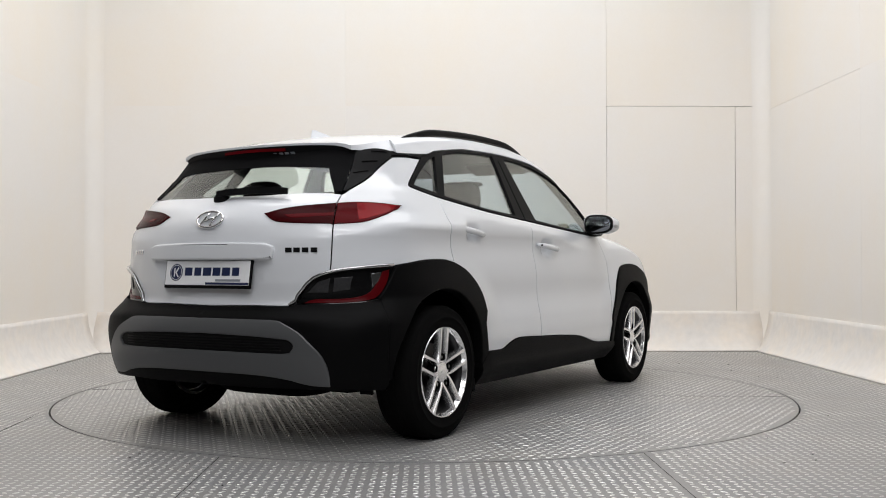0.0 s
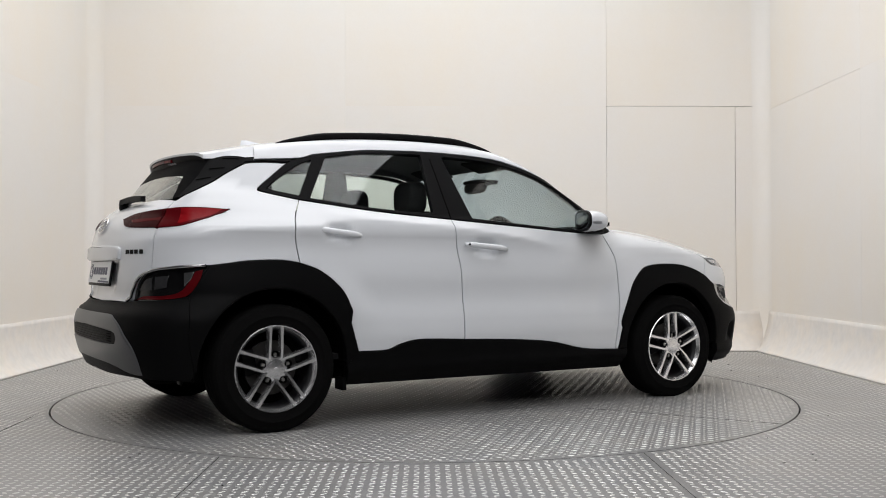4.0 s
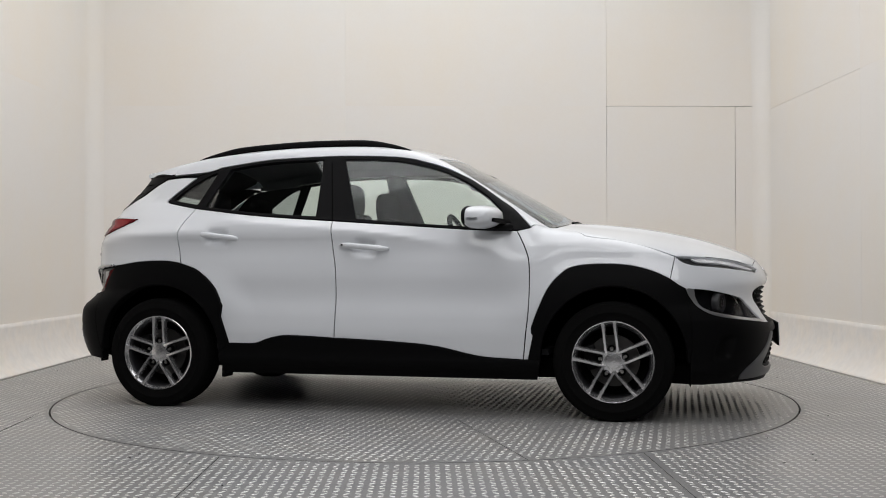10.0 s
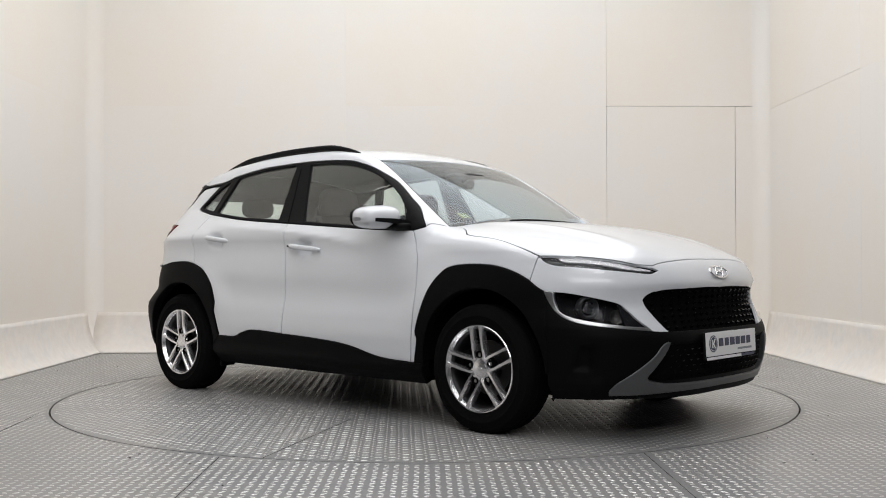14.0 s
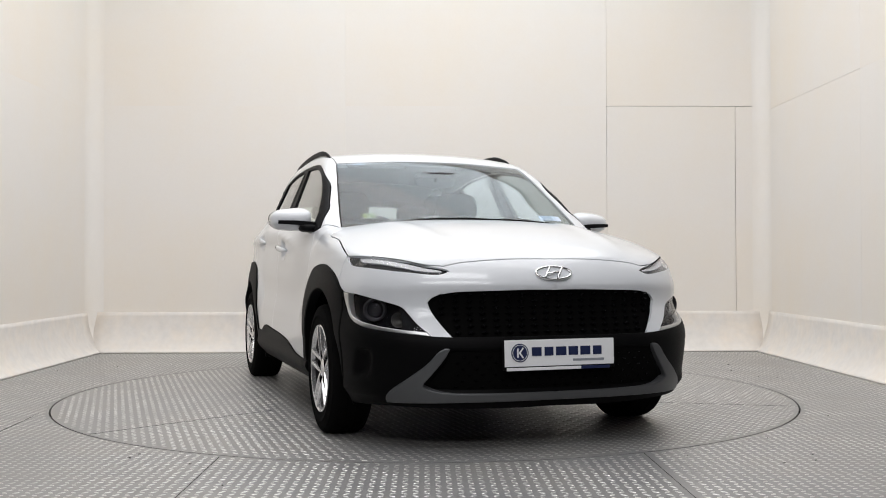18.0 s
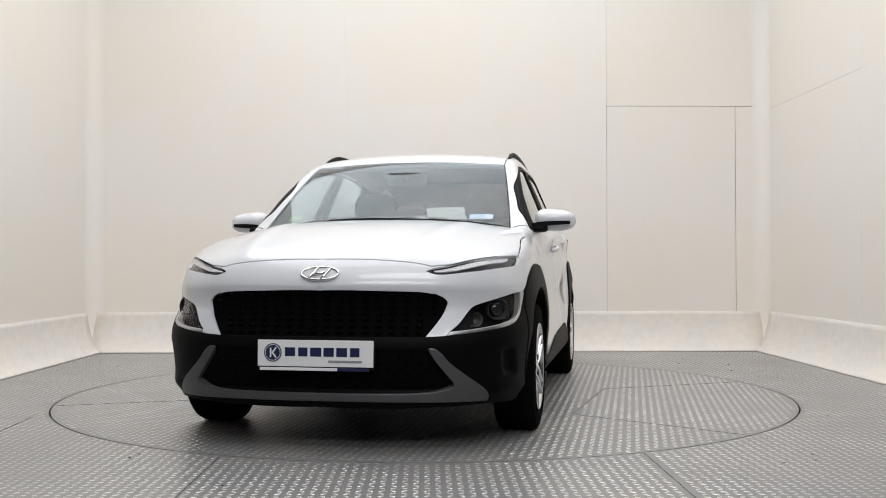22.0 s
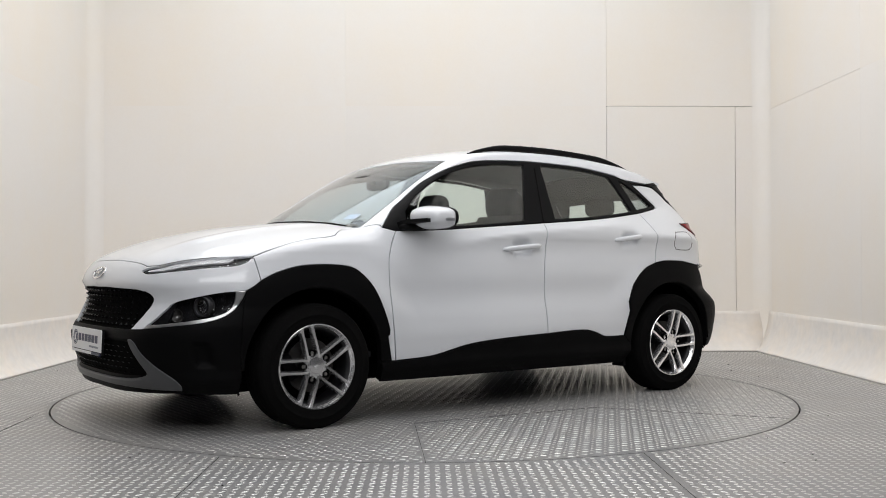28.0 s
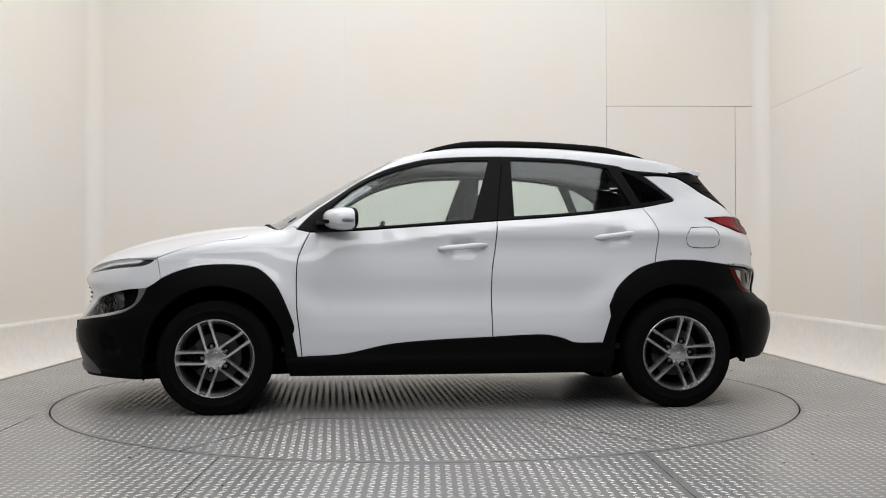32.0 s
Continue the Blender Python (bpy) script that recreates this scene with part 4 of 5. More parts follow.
jm.materials.append(GLOSS_BLACK)
for r in range(7):
    z = .522 + r * .0275
    wide = .43 + .10 * min(1, (z - .5) / .13)
    n = int(wide / .058)
    for k in range(-n - 1, n + 1):
        y = (k + (.5 if r % 2 else 0)) * .058 + (.029 if r % 2 == 0 else 0)
        if abs(y) < wide:
            p = front((y, z), (y + .001, z))[0]
            ob = link("grille_facet", jm, UNDER, grille)
            ob.matrix_local = Matrix.Translation((p[0] - .025, y, z)) @ Euler((0, 0, -y * .5)).to_matrix().to_4x4()
mesh_low = front((0, .268), (.30, .269), (.45, .273), (.53, .283), (.565, .305), (.54, .345), (.50, .40), (.485, .445), (.30, .450), (0, .450))
low = panel("lower_grille", skin(loop(mesh_low, mirrored(mesh_low)), FRONT, off=-.012, thick=.01, grid=.03), UNDER, car, "black lower grille mesh", both=False)[0]
for r in range(6):
    z = .292 + r * .026
    for k in range(-8, 9):
        y = (k + (.5 if r % 2 else 0)) * .056
        if abs(y) < .50 - .1 * max(0, (z - .35) / .1):
            p = front((y, z), (y + .001, z))[0]
            ob = link("mesh_facet", jm, UNDER, low)
            ob.matrix_local = Matrix.Translation((p[0] - .014, y, z)) @ Euler((0, 0, -y * .5)).to_matrix().to_4x4() @ Matrix.Diagonal((.8, .7, .7, 1))

# ---- rear lamps ----
tail_in = loop(at((-1.894, .290, 1.046), (-1.86, .366, 1.069), (-1.80, .512, 1.086), (-1.752, .592, 1.092)), gate_seam[(gate_seam[:, 2] < 1.092) & (gate_seam[:, 2] > .988)], at((-1.795, .606, .987), (-1.85, .50, .992), (-1.893, .394, 1.002), (-1.901, .342, 1.014), (-1.894, .290, 1.046)))
tail_out = loop(at((-1.752, .592, 1.092), (-1.657, .689, 1.099), (-1.560, .748, 1.097), (-1.492, .764, 1.089)), at((-1.492, .764, 1.089), (-1.525, .762, 1.066), (-1.60, .754, 1.037), (-1.697, .716, 1.000), (-1.75, .66, .988), (-1.795, .606, .987)), gate_seam[(gate_seam[:, 2] < 1.092) & (gate_seam[:, 2] > .988)][::-1])
t_in = panel("inner_tail_lamp", skin(tail_in, TAIL_WAY, off=.007, thick=.02, grid=.025, rim=.004), DARK_RED, car, "dark red tail lamp on the tailgate")
t_out = panel("tail_lamp", skin(tail_out, TAIL_WAY, off=.007, thick=.02, grid=.025, rim=.004), MID_RED, car, "red tail lamp wrapping the rear corner")
glow = loop(at((-1.70, .655, 1.090), (-1.62, .718, 1.092), (-1.525, .758, 1.085)), at((-1.525, .758, 1.085), (-1.59, .752, 1.044), (-1.69, .712, 1.010), (-1.72, .68, 1.0)), at((-1.72, .68, 1.0), (-1.70, .655, 1.090)))
panel("brake_lens", skin(glow, TAIL_WAY, off=.0085, thick=.004, grid=.03), RED_LENS, t_out, "brighter red brake lens")
gl2 = loop(at((-1.862, .38, 1.030), (-1.80, .52, 1.032), (-1.76, .582, 1.032)), at((-1.76, .582, 1.032), (-1.765, .588, 1.012)), at((-1.765, .588, 1.012), (-1.86, .44, 1.013), (-1.862, .38, 1.030)))
panel("light_bar", skin(gl2, TAIL_WAY, off=.0085, thick=.004, grid=.03), MID_RED, t_in, "red light bar")

gate_cut = gate_low[gate_low[:, 1] > .448]
refl_line = loop(refl_top, refl_out, refl_low[::-1], gate_cut[::-1])
BEZEL = mat("bright_bezel", (.45, .455, .46), .16, metal=.95, grain=.02, stain=.03)
refl = panel("rear_indicator", skin(refl_line, TAIL_WAY, off=-.012, thick=.02, grid=.025, shrink=0), GLOSS_BLACK, car, "black indicator lamp over the bumper corner")
red_strip = loop(at((-1.635, .797, .800), (-1.65, .795, .745), (-1.69, .775, .680), (-1.74, .742, .655), (-1.82, .647, .648), (-1.89, .49, .645)), at((-1.89, .49, .645), (-1.865, .55, .668), (-1.80, .67, .672), (-1.735, .735, .690), (-1.70, .765, .735), (-1.672, .78, .79)), at((-1.672, .78, .79), (-1.635, .797, .800)))
panel("red_reflector", skin(red_strip, TAIL_WAY, off=-.006, thick=.008, grid=.03), MID_RED, refl, "red reflector strip")
GREY_LENS = mat("smoked_grey_lens", (.035, .035, .037), .22, coat=.15, spec=.2, grain=.3, scale=110, stain=.3, stain_scale=25)
endcap = loop(at((-1.715, .742, .780), (-1.672, .775, .787)), at((-1.672, .775, .787), (-1.684, .768, .745)), at((-1.684, .768, .745), (-1.712, .748, .712)), at((-1.712, .748, .712), (-1.715, .742, .780)))
panel("lamp_reflector", skin(endcap, TAIL_WAY, off=-.005, thick=.006, grid=.03), BEZEL, refl, "bright lamp reflector")
for (low_in, low_out, top_out, top_in) in (((.515, .690), (.612, .692), (.622, .762), (.572, .748)), ((.626, .694), (.695, .706), (.705, .770), (.634, .764))):
    q = loop(rear(low_in, low_out), rear(low_out, top_out), rear(top_out, top_in), rear(top_in, low_in))
    panel("indicator_lens", skin(q, TAIL_WAY, off=-.007, thick=.006, grid=.03, rim=.004), GREY_LENS, refl, "smoked grey indicator lens")
for sgn in (0, 1):
    q = offset(loop(gate_cut[::-1], refl_top), .009) * (1, -1 if sgn else 1, 1)
    part("bezel", sweep_bm([tuple(p) for p in q[::2]], ring(.008, 8)), BEZEL, refl[sgn], "satin silver lamp bezel", smooth=True)

for s in (1, -1):
    for k in range(3):
        u = .25 + .22 * k
        p0 = np.array([-1.47 - .075 * k, .575 + .006 * k, 1.345 - .045 * k])
        q = offset(at(tuple(p0), (p0[0] + .07, p0[1] + .035, p0[2] + .004)), .004) * (1, s, 1)
        part("fin_slit", sweep_bm([tuple(p) for p in q], [(-.003, -.002), (.003, -.002), (.003, .002), (-.003, .002)]), UNDER, car)

# ---- spoiler ----
def spoiler_grid(lift, inset_tip, nu=10, nv=28):
    rows = []
    for i in range(nu + 1):
        u, row = i / nu, []
        for j in range(nv + 1):
            v = -1 + 2 * j / nv
            xf, xt = -1.258 - .046 * v * v, -1.648 + .085 * v * v + inset_tip
            x = xf + (xt - xf) * u
            y = v * (.572 + (.532 - .572) * u)
            z = float(table(np.array([x]), ROOF)[0] - table(np.array([x]), RCROWN)[0] * (abs(y) / .65)**2.2)
            z -= .012 * max(0, abs(v) - .9) * 10 * u
            row.append((x, y, z + .001 + .016 * u * u + lift(u, v)))
        rows.append(row)
    return rows


top_g, low_g = spoiler_grid(lambda u, v: 0.0, 0.0), spoiler_grid(lambda u, v: -.022 - .060 * u, .028)
bm = bmesh.new()
vt = [[bm.verts.new(p) for p in r] for r in top_g]
vm = [[bm.verts.new((p[0] + .003, p[1] * (1 + .085 * abs(-1 + 2 * j / (len(r) - 1))**8 * (1 - i / (len(top_g) - 1))), p[2] - .010 - (.050 - .040 * i / (len(top_g) - 1)) * abs(-1 + 2 * j / (len(r) - 1))**8)) for j, p in enumerate(r)] for i, r in enumerate(top_g)]
nu, nv = len(vt), len(vt[0])
for i in range(nu - 1):
    for j in range(nv - 1):
        bm.faces.new((vt[i][j], vt[i + 1][j], vt[i + 1][j + 1], vt[i][j + 1]))
        bm.faces.new((vm[i][j], vm[i][j + 1], vm[i + 1][j + 1], vm[i + 1][j]))
    for j, fl in ((0, 1), (nv - 1, 0)):
        bm.faces.new((vt[i][j], vm[i][j], vm[i + 1][j], vt[i + 1][j]))
for j in range(nv - 1):
    bm.faces.new((vt[-1][j], vm[-1][j], vm[-1][j + 1], vt[-1][j + 1]))
bmesh.ops.recalc_face_normals(bm, faces=bm.faces)
spoiler = part("roof_spoiler", bm, PAINT, car, "white roof spoiler with a black underside", angle=40)
bm = bmesh.new()
vt = [[bm.verts.new((p[0] + .0045, p[1] * .99, p[2] - .0095)) for p in r] for r in top_g]
vl = [[bm.verts.new((p[0], p[1] * .96, p[2])) for p in r] for r in low_g]
for i in range(nu - 1):
    for j in range(nv - 1):
        bm.faces.new((vl[i][j], vl[i][j + 1], vl[i + 1][j + 1], vl[i + 1][j]))
    for j in (0, nv - 1):
        bm.faces.new((vt[i][j], vl[i][j], vl[i + 1][j], vt[i + 1][j]))
for j in range(nv - 1):
    bm.faces.new((vt[-1][j], vl[-1][j], vl[-1][j + 1], vt[-1][j + 1]))
bmesh.ops.recalc_face_normals(bm, faces=bm.faces)
part("underside", bm, SATIN_BLACK, spoiler, "black spoiler underside", angle=40)
part("brake_light", sweep_bm([(-1.634 + .085 * (v / .53)**2, v, 1.374 - .03 * (v / .53)**2) for v in np.linspace(-.19, .19, 9)], [(-.012, -.007), (.008, -.008), (.008, .007), (-.012, .007)]), MID_RED, spoiler, "red third brake light")
fin = loft_bm([[(x + .0, y, z) for x, y, z in ((-1.02 - .15 * k, -.030 * (1 - k), 1.504 + .032 * k), (-1.16, -.022 * (1 - k) - .002, 1.491 + .042 * k), (-1.19 + .01 * k, 0, 1.488 + .045 * k), (-1.16, .022 * (1 - k) + .002, 1.491 + .042 * k))] for k in (0, .35, .7, .95)])
part("antenna", fin, PAINT, car, "white shark-fin antenna", angle=50)

# ---- roof rails ----
for s in (1, -1):
    xs = np.linspace(.14, -1.19, 34)
    pts = []
    for k, x in enumerate(xs):
        u = k / 33
        y = .588 - .012 * u
        z = float(table(np.array([x]), ROOF)[0] - table(np.array([x]), RCROWN)[0] * (y / .65)**2.2)
        lift = .024 * min(1, min(u, 1 - u) / .20)**.7
        pts.append((x, s * y, z + lift - .002))
    part("roof_rail", sweep_bm(pts, lambda t: [(a * (.35 + .65 * min(1, min(t, 1 - t) / .16)), b * (.4 + .6 * min(1, min(t, 1 - t) / .16))) for a, b in ((-.014, -.016), (-.016, .003), (-.011, .012), (.0, .015), (.011, .012), (.016, .003), (.014, -.016))]), SATIN_BLACK, car, "black roof rail", angle=50)
    part("rail_base", sweep_bm([(p[0], p[1], p[2] - .020) for p in pts[1:-1]], [(-.010, -.01), (.010, -.01), (.010, .014), (-.010, .014)]), GLOSS_BLACK, car, "black rail foot strip")

# ---- door handles, mirrors ----
def handle(x0, z0, x1, z1, y, door, lock):
    for s, d in ((1, door[0]), (-1, door[1])):
        pts = [(x0 + (x1 - x0) * t, s * (y + .026 * math.sin(math.pi * min(1, max(0, t)))**.5 + .006), z0 + (z1 - z0) * t) for t in np.linspace(0, 1, 17)]
        h = part("handle", sweep_bm(pts, lambda t: ring(.0155 * (.55 + .45 * min(1, 6 * t, 6 * (1 - t))), 12, .72), (0, 1, 0)), PAINT, d, "white door handle", smooth=True)
        if lock and s < 0:
            p = pts[15]
            part("keyhole", lathe_bm([(.001, .004), (.005, .004), (.005, -.004)], 12, Matrix.Translation((p[0], p[1] - .013, p[2])) @ Euler((radians(180), 0, 0)).to_matrix().to_4x4()), GLOSS_BLACK, h)


handle(.080, .905, -.200, .930, .842, front_door, True)
handle(-.812, .968, -1.090, 1.000, .826, rear_door, False)


def blob(cx, cy, cz, sx, sy, sz, e=2.6, nu=18, nv=28, shape=None):
    """A rounded block."""
    rings = []
    for i in range(1, nu):
        ph = -math.pi / 2 + math.pi * i / nu
        row = []
        for j in range(nv):
            th = 2 * math.pi * j / nv

            def sp(v, p):
                return math.copysign(abs(v)**(2 / p), v)
            x, y, z = sp(math.cos(ph), e) * sp(math.cos(th), e), sp(math.cos(ph), e) * sp(math.sin(th), e), sp(math.sin(ph), e)
            if shape:
                x, y, z = shape(x, y, z)
            row.append((cx + sx * x, cy + sy * y, cz + sz * z))
        rings.append(row)
    return loft_bm(rings)


def mirror_shape(x, y, z):
    """Blunt rearwards, drawn out to a slim nose in front, taller inboard."""
    x2 = x * (1.0 - .30 * y) if x > 0 else max(x * 1.5, -.72) - .36 * y * min(1, -x * 1.5)
    return x2, y, z * (1.0 - .12 * y) * (1 - .22 * max(0, x)) + .10 * (1 - y) * .5


for s in (1, -1):
    cap = part("door_mirror", blob(.625, s * .915, 1.068, .085, .112, .062, 3.0, shape=lambda x, y, z: (lambda q: (q[0], q[1], q[2]))(mirror_shape(x, s * y, z)) if s > 0 else (lambda q: (q[0], -q[1], q[2]))(mirror_shape(x, -y, z))), PAINT, car, "white door mirror with black base", smooth=True)
    def oval_plate(a, b, x0, x1, name, material, lab):
        pts = []
        for k in range(36):
            t = 2 * math.pi * k / 36
            cy, cz = math.cos(t), math.sin(t)
            pts.append((s * .917 + a * math.copysign(abs(cy)**.7, cy), 1.071 + b * math.copysign(abs(cz)**.7, cz) * (1 - .12 * s * cy)))
        bm = prism_bm(pts, x0, x1, "x", .002)
        bmesh.ops.transform(bm, matrix=Matrix(((1, -.28 * s, 0, .257), (0, 1, 0, 0), (0, 0, 1, 0), (0, 0, 0, 1))), verts=bm.verts)
        part(name, bm, material, cap, lab, angle=40)
    oval_plate(.107, .061, .556, .574, "mirror_rim", SATIN_BLACK, "black mirror rim")
    oval_plate(.094, .049, .553, .559, "mirror_glass", MIRROR, "mirror glass")
    part("mirror_band", sweep_bm([(.742, s * .79, 1.032), (.735, s * .83, 1.043), (.722, s * .89, 1.049), (.712, s * .95, 1.051), (.690, s * .99, 1.053)], lambda t: [(-.014 * (1 - .5 * t), -.016 + .006 * t), (.03, -.014 + .005 * t), (.03, .013 - .004 * t), (-.014 * (1 - .5 * t), .014 - .005 * t)]), SATIN_BLACK, cap, "black band and arm", angle=40)
    part("mirror_foot", blob(.70, s * .825, 1.020, .070, .055, .022, 3), SATIN_BLACK, cap, "black mirror foot", smooth=True)
    part("turn_signal", blob(.585, s * 1.020, 1.058, .034, .010, .010, 3), SMOKE_LENS, cap, "small turn signal lens", smooth=True)

# ---- wheels ----
WR, HUB = .313, .311


def spoke_bm(side_sign):
    """One bar of a pair: a tapered bevelled beam from the hub to the rim."""
    bm = bmesh.new()
    rows = []
    for r, off_, w, y0, y1 in ((.040, .028, .010, .055, .086), (.066, .031, .0105, .055, .091), (.105, .031, .0105, .060, .096), (.160, .030, .011, .066, .099), (.208, .030, .015, .070, .101)):
        c = side_sign * off_
        rows.append([bm.verts.new(p) for p in ((c - w, y0, r), (c - w, y1 - .012, r), (c - w * .55, y1, r), (c + w * .55, y1, r), (c + w, y1 - .012, r), (c + w, y0, r))])
    for p, q in zip(rows, rows[1:]):
        for k in range(6):
            bm.faces.new((p[k], p[(k + 1) % 6], q[(k + 1) % 6], q[k]))
    bm.faces.new(rows[0][::-1]), bm.faces.new(rows[-1])
    bmesh.ops.recalc_face_normals(bm, faces=bm.faces)
    return bm


def make_wheel():
    rim = part("wheel", lathe_bm([(.190, -.085), (.200, -.08), (.188, -.02), (.186, .05), (.196, .085), (.204, .094), (.2075, .1015), (.2115, .1025), (.2145, .099), (.2145, .094), (.208, .088), (.200, .08), (.192, .04), (.194, -.02), (.206, -.08), (.190, -.085)], 72), ALLOY, car, "five double-spoke silver alloy wheel", angle=35)
    # barrel and brake disc are coloured dark to paint the shade between spokes
    part("barrel", lathe_bm([(.184, -.08), (.184, .05), (.193, .083), (.196, .083)], 72), BARREL, rim, "inner barrel, coloured dark for the shade behind the spokes", smooth=True)
    part("backing", lathe_bm([(.001, -.03), (.182, -.03)], 48), UNDER, rim, smooth=True)
    tyre = part("tyre", lathe_bm([(.212, -.088), (.222, -.098), (.255, -.104), (.285, -.101), (.305, -.090), (.314, -.072), (WR, -.045), (WR, -.026), (.311, -.0245), (.311, -.0195), (WR, -.018), (WR, .018), (.311, .0195), (.311, .0245), (WR, .026), (WR, .045), (.314, .072), (.305, .090), (.300, .0925), (.299, .0955), (.285, .101), (.262, .1045), (.260, .1065), (.256, .1065), (.254, .1045), (.235, .1025), (.220, .1010), (.212, .0985), (.210, .088)], 96), RUBBER, rim, "worn black tyre", angle=50)
    for k in range(5):
        for sg in (-1, 1):
            ob = part("spoke", spoke_bm(sg), ALLOY, rim, angle=30)
            ob.matrix_local = Matrix.Rotation(2 * math.pi * k / 5, 4, "Y")
        a = 2 * math.pi * k / 5
        nut = part("lug_nut", lathe_bm([(.001, .083), (.008, .083), (.0095, .080), (.0095, .06)], 6), STEEL, rim, angle=30)
        nut.matrix_local = Matrix.Rotation(a, 4, "Y") @ Matrix.Translation((0, 0, .070))
        well = part("nut_well", lathe_bm([(.0175, .06), (.0175, .090), (.0150, .090), (.0135, .062), (.001, .062)], 20), UNDER, rim, angle=30)
        well.matrix_local = Matrix.Rotation(a, 4, "Y") @ Matrix.Translation((0, 0, .070))
    part("hub", lathe_bm([(.047, .04), (.047, .082), (.045, .086), (.038, .087), (.037, .084), (.036, .087), (.032, .088), (.001, .0883)], 40), ALLOY, rim, "silver wheel hub with centre cap", angle=35)
    part("hub_plate", lathe_bm([(.028, .05), (.064, .05), (.064, .078), (.060, .083), (.028, .084)], 40), ALLOY, rim, angle=35)
    part("hub_emblem", box_bm(.022, .002, .012, pose(0, .0888, 0, 0, 25, 0), .0006, 1), CHROME, rim)
    disc = part("brake_disc", lathe_bm([(.05, -.005), (.135, -.005), (.135, .012), (.075, .012), (.072, .03), (.05, .03)], 48), DARK_STEEL, rim, "steel brake disc, coloured dark for the shade behind the spokes", angle=35)
    part("brake_caliper", box_bm(.07, .075, .13, pose(.115, .0, .03, 0, 12, 0), .012), SATIN_BLACK, rim, angle=40)
    return rim


wheel = make_wheel()
wheel.matrix_local = pose(1.3, .785, HUB, 0, 17, 0)
spots = ((1.3, -.785, 180, 6), (-1.3, .785, 0, -14.5), (-1.3, -.785, 180, 0))
for x, y, rz, spin in spots:
    copy_thing(wheel, pose(x, y, HUB, 0, 0, rz) @ pose(0, 0, 0, 0, spin, 0))

# ---- wheel wells and underside ----
for x in (1.3, -1.3):
    for s in (1, -1):
        bm = bmesh.new()
        r, rows = .385, []
        for y in (.50, .855):
            rows.append([bm.verts.new((x + r * math.cos(radians(a)), s * y, .325 + r * math.sin(radians(a)))) for a in range(0, 181, 6)])
        for k in range(len(rows[0]) - 1):
            bm.faces.new((rows[0][k], rows[0][k + 1], rows[1][k + 1], rows[1][k]))
        bm.faces.new(rows[0])
        bmesh.ops.solidify(bm, geom=bm.faces[:], thickness=.004)
        part("wheel_well", bm, UNDER, car, smooth=True)
part("floor_pan", prism_bm([(-1.86, .30), (-1.70, .24), (-.95, .215), (.95, .195), (1.75, .175), (1.90, .19), (1.90, .26), (.95, .30), (-.95, .33), (-1.86, .36)], -.62, .62, "y"), UNDER, car, "black underbody")
box_part("side_pan_inner", (-.88, -.80, .215), (.88, .80, .30), UNDER, car)
box_part("engine_block", (1.0, -.48, .3), (1.90, .48, .80), UNDER, car)
box_part("rear_floor", (-1.84, -.50, .36), (-1.0, .50, .62), UNDER, car)
box_part("front_axle", (1.24, -.70, .27), (1.36, .70, .34), UNDER, car, bevel=.01)
box_part("rear_axle", (-1.36, -.70, .24), (-1.24, .70, .33), UNDER, car, bevel=.01)
part("exhaust_pipe", sweep_bm([(-.6, -.25, .22), (-1.2, -.28, .235), (-1.6, -.35, .25), (-1.76, -.40, .262)], ring(.028, 12)), BARREL, car, "dark exhaust pipe", smooth=True)
part("silencer", blob(-1.68, -.18, .265, .12, .30, .055, 4), UNDER, car, smooth=True)
for s in (1, -1):
    box_part("mud_flap", (-1.74, s * .74 - .035, .245), (-1.728, s * .74 + .035, .34), BLACK_PLASTIC, car, bevel=.004)

for s in (1, -1):
    box_part("mud_flap", (-.925, s * .78 - .05, .175), (-.90, s * .78 + .05, .24), BLACK_PLASTIC, car, bevel=.005)

# ---- badges, plates, wipers ----
def oval(name, m, parent, a=.088, b=.038, slant=1):
    """An oval ring with two leaning bars and a joining stroke."""
    n = 40
    e = part(name, sweep_bm([tuple(m @ Vector((0, a * math.cos(2 * math.pi * k / n), b * math.sin(2 * math.pi * k / n)))) for k in range(n + 1)], ring(.0062, 8), tuple(m.to_3x3() @ Vector((1, 0, 0)))), CHROME, parent, "chrome oval emblem", smooth=True)
    for y0 in (-.030, .030):
        part("emblem_bar", sweep_bm([tuple(m @ Vector((.002, y0 * slant + slant * .020 * t, -.032 + .064 * (t + 1) / 2))) for t in (-1, -.4, .4, 1)], ring(.0055, 8), tuple(m.to_3x3() @ Vector((1, 0, 0)))), CHROME, e, smooth=True)
    part("emblem_stroke", sweep_bm([tuple(m @ Vector((.002, -slant * .028 + slant * .056 * t, -.006 + .012 * t))) for t in (0, .5, 1)], ring(.006, 8), tuple(m.to_3x3() @ Vector((1, 0, 0)))), CHROME, e, smooth=True)
    return e


oval("front_emblem", pose(2.112, 0, .780, 0, -34, 0), car, .084, .033)
oval("rear_emblem", pose(-1.938, 0, 1.028, 0, -25, 180), car, .078, .041)
for k, y in enumerate((-.445, -.482, -.519, -.556)):
    p = rear((y, .884), (y - .03, .884))
    for q, hgt in ((p[0], .021),):
        part("badge_bar", box_bm(.004, .031, hgt, Matrix.Translation((q[0] - .002, q[1], .884)) @ Euler((0, 0, .25)).to_matrix().to_4x4(), .001, 1), SATIN_BLACK, car)
for y in (.475, .498, .521, .544):
    q = rear((y, .880), (y + .01, .880))[0]
    part("badge_bar", box_bm(.004, .014, .020, Matrix.Translation((q[0] - .002, q[1], .880)) @ Euler((0, 0, -.25)).to_matrix().to_4x4(), .001, 1), CHROME, car)


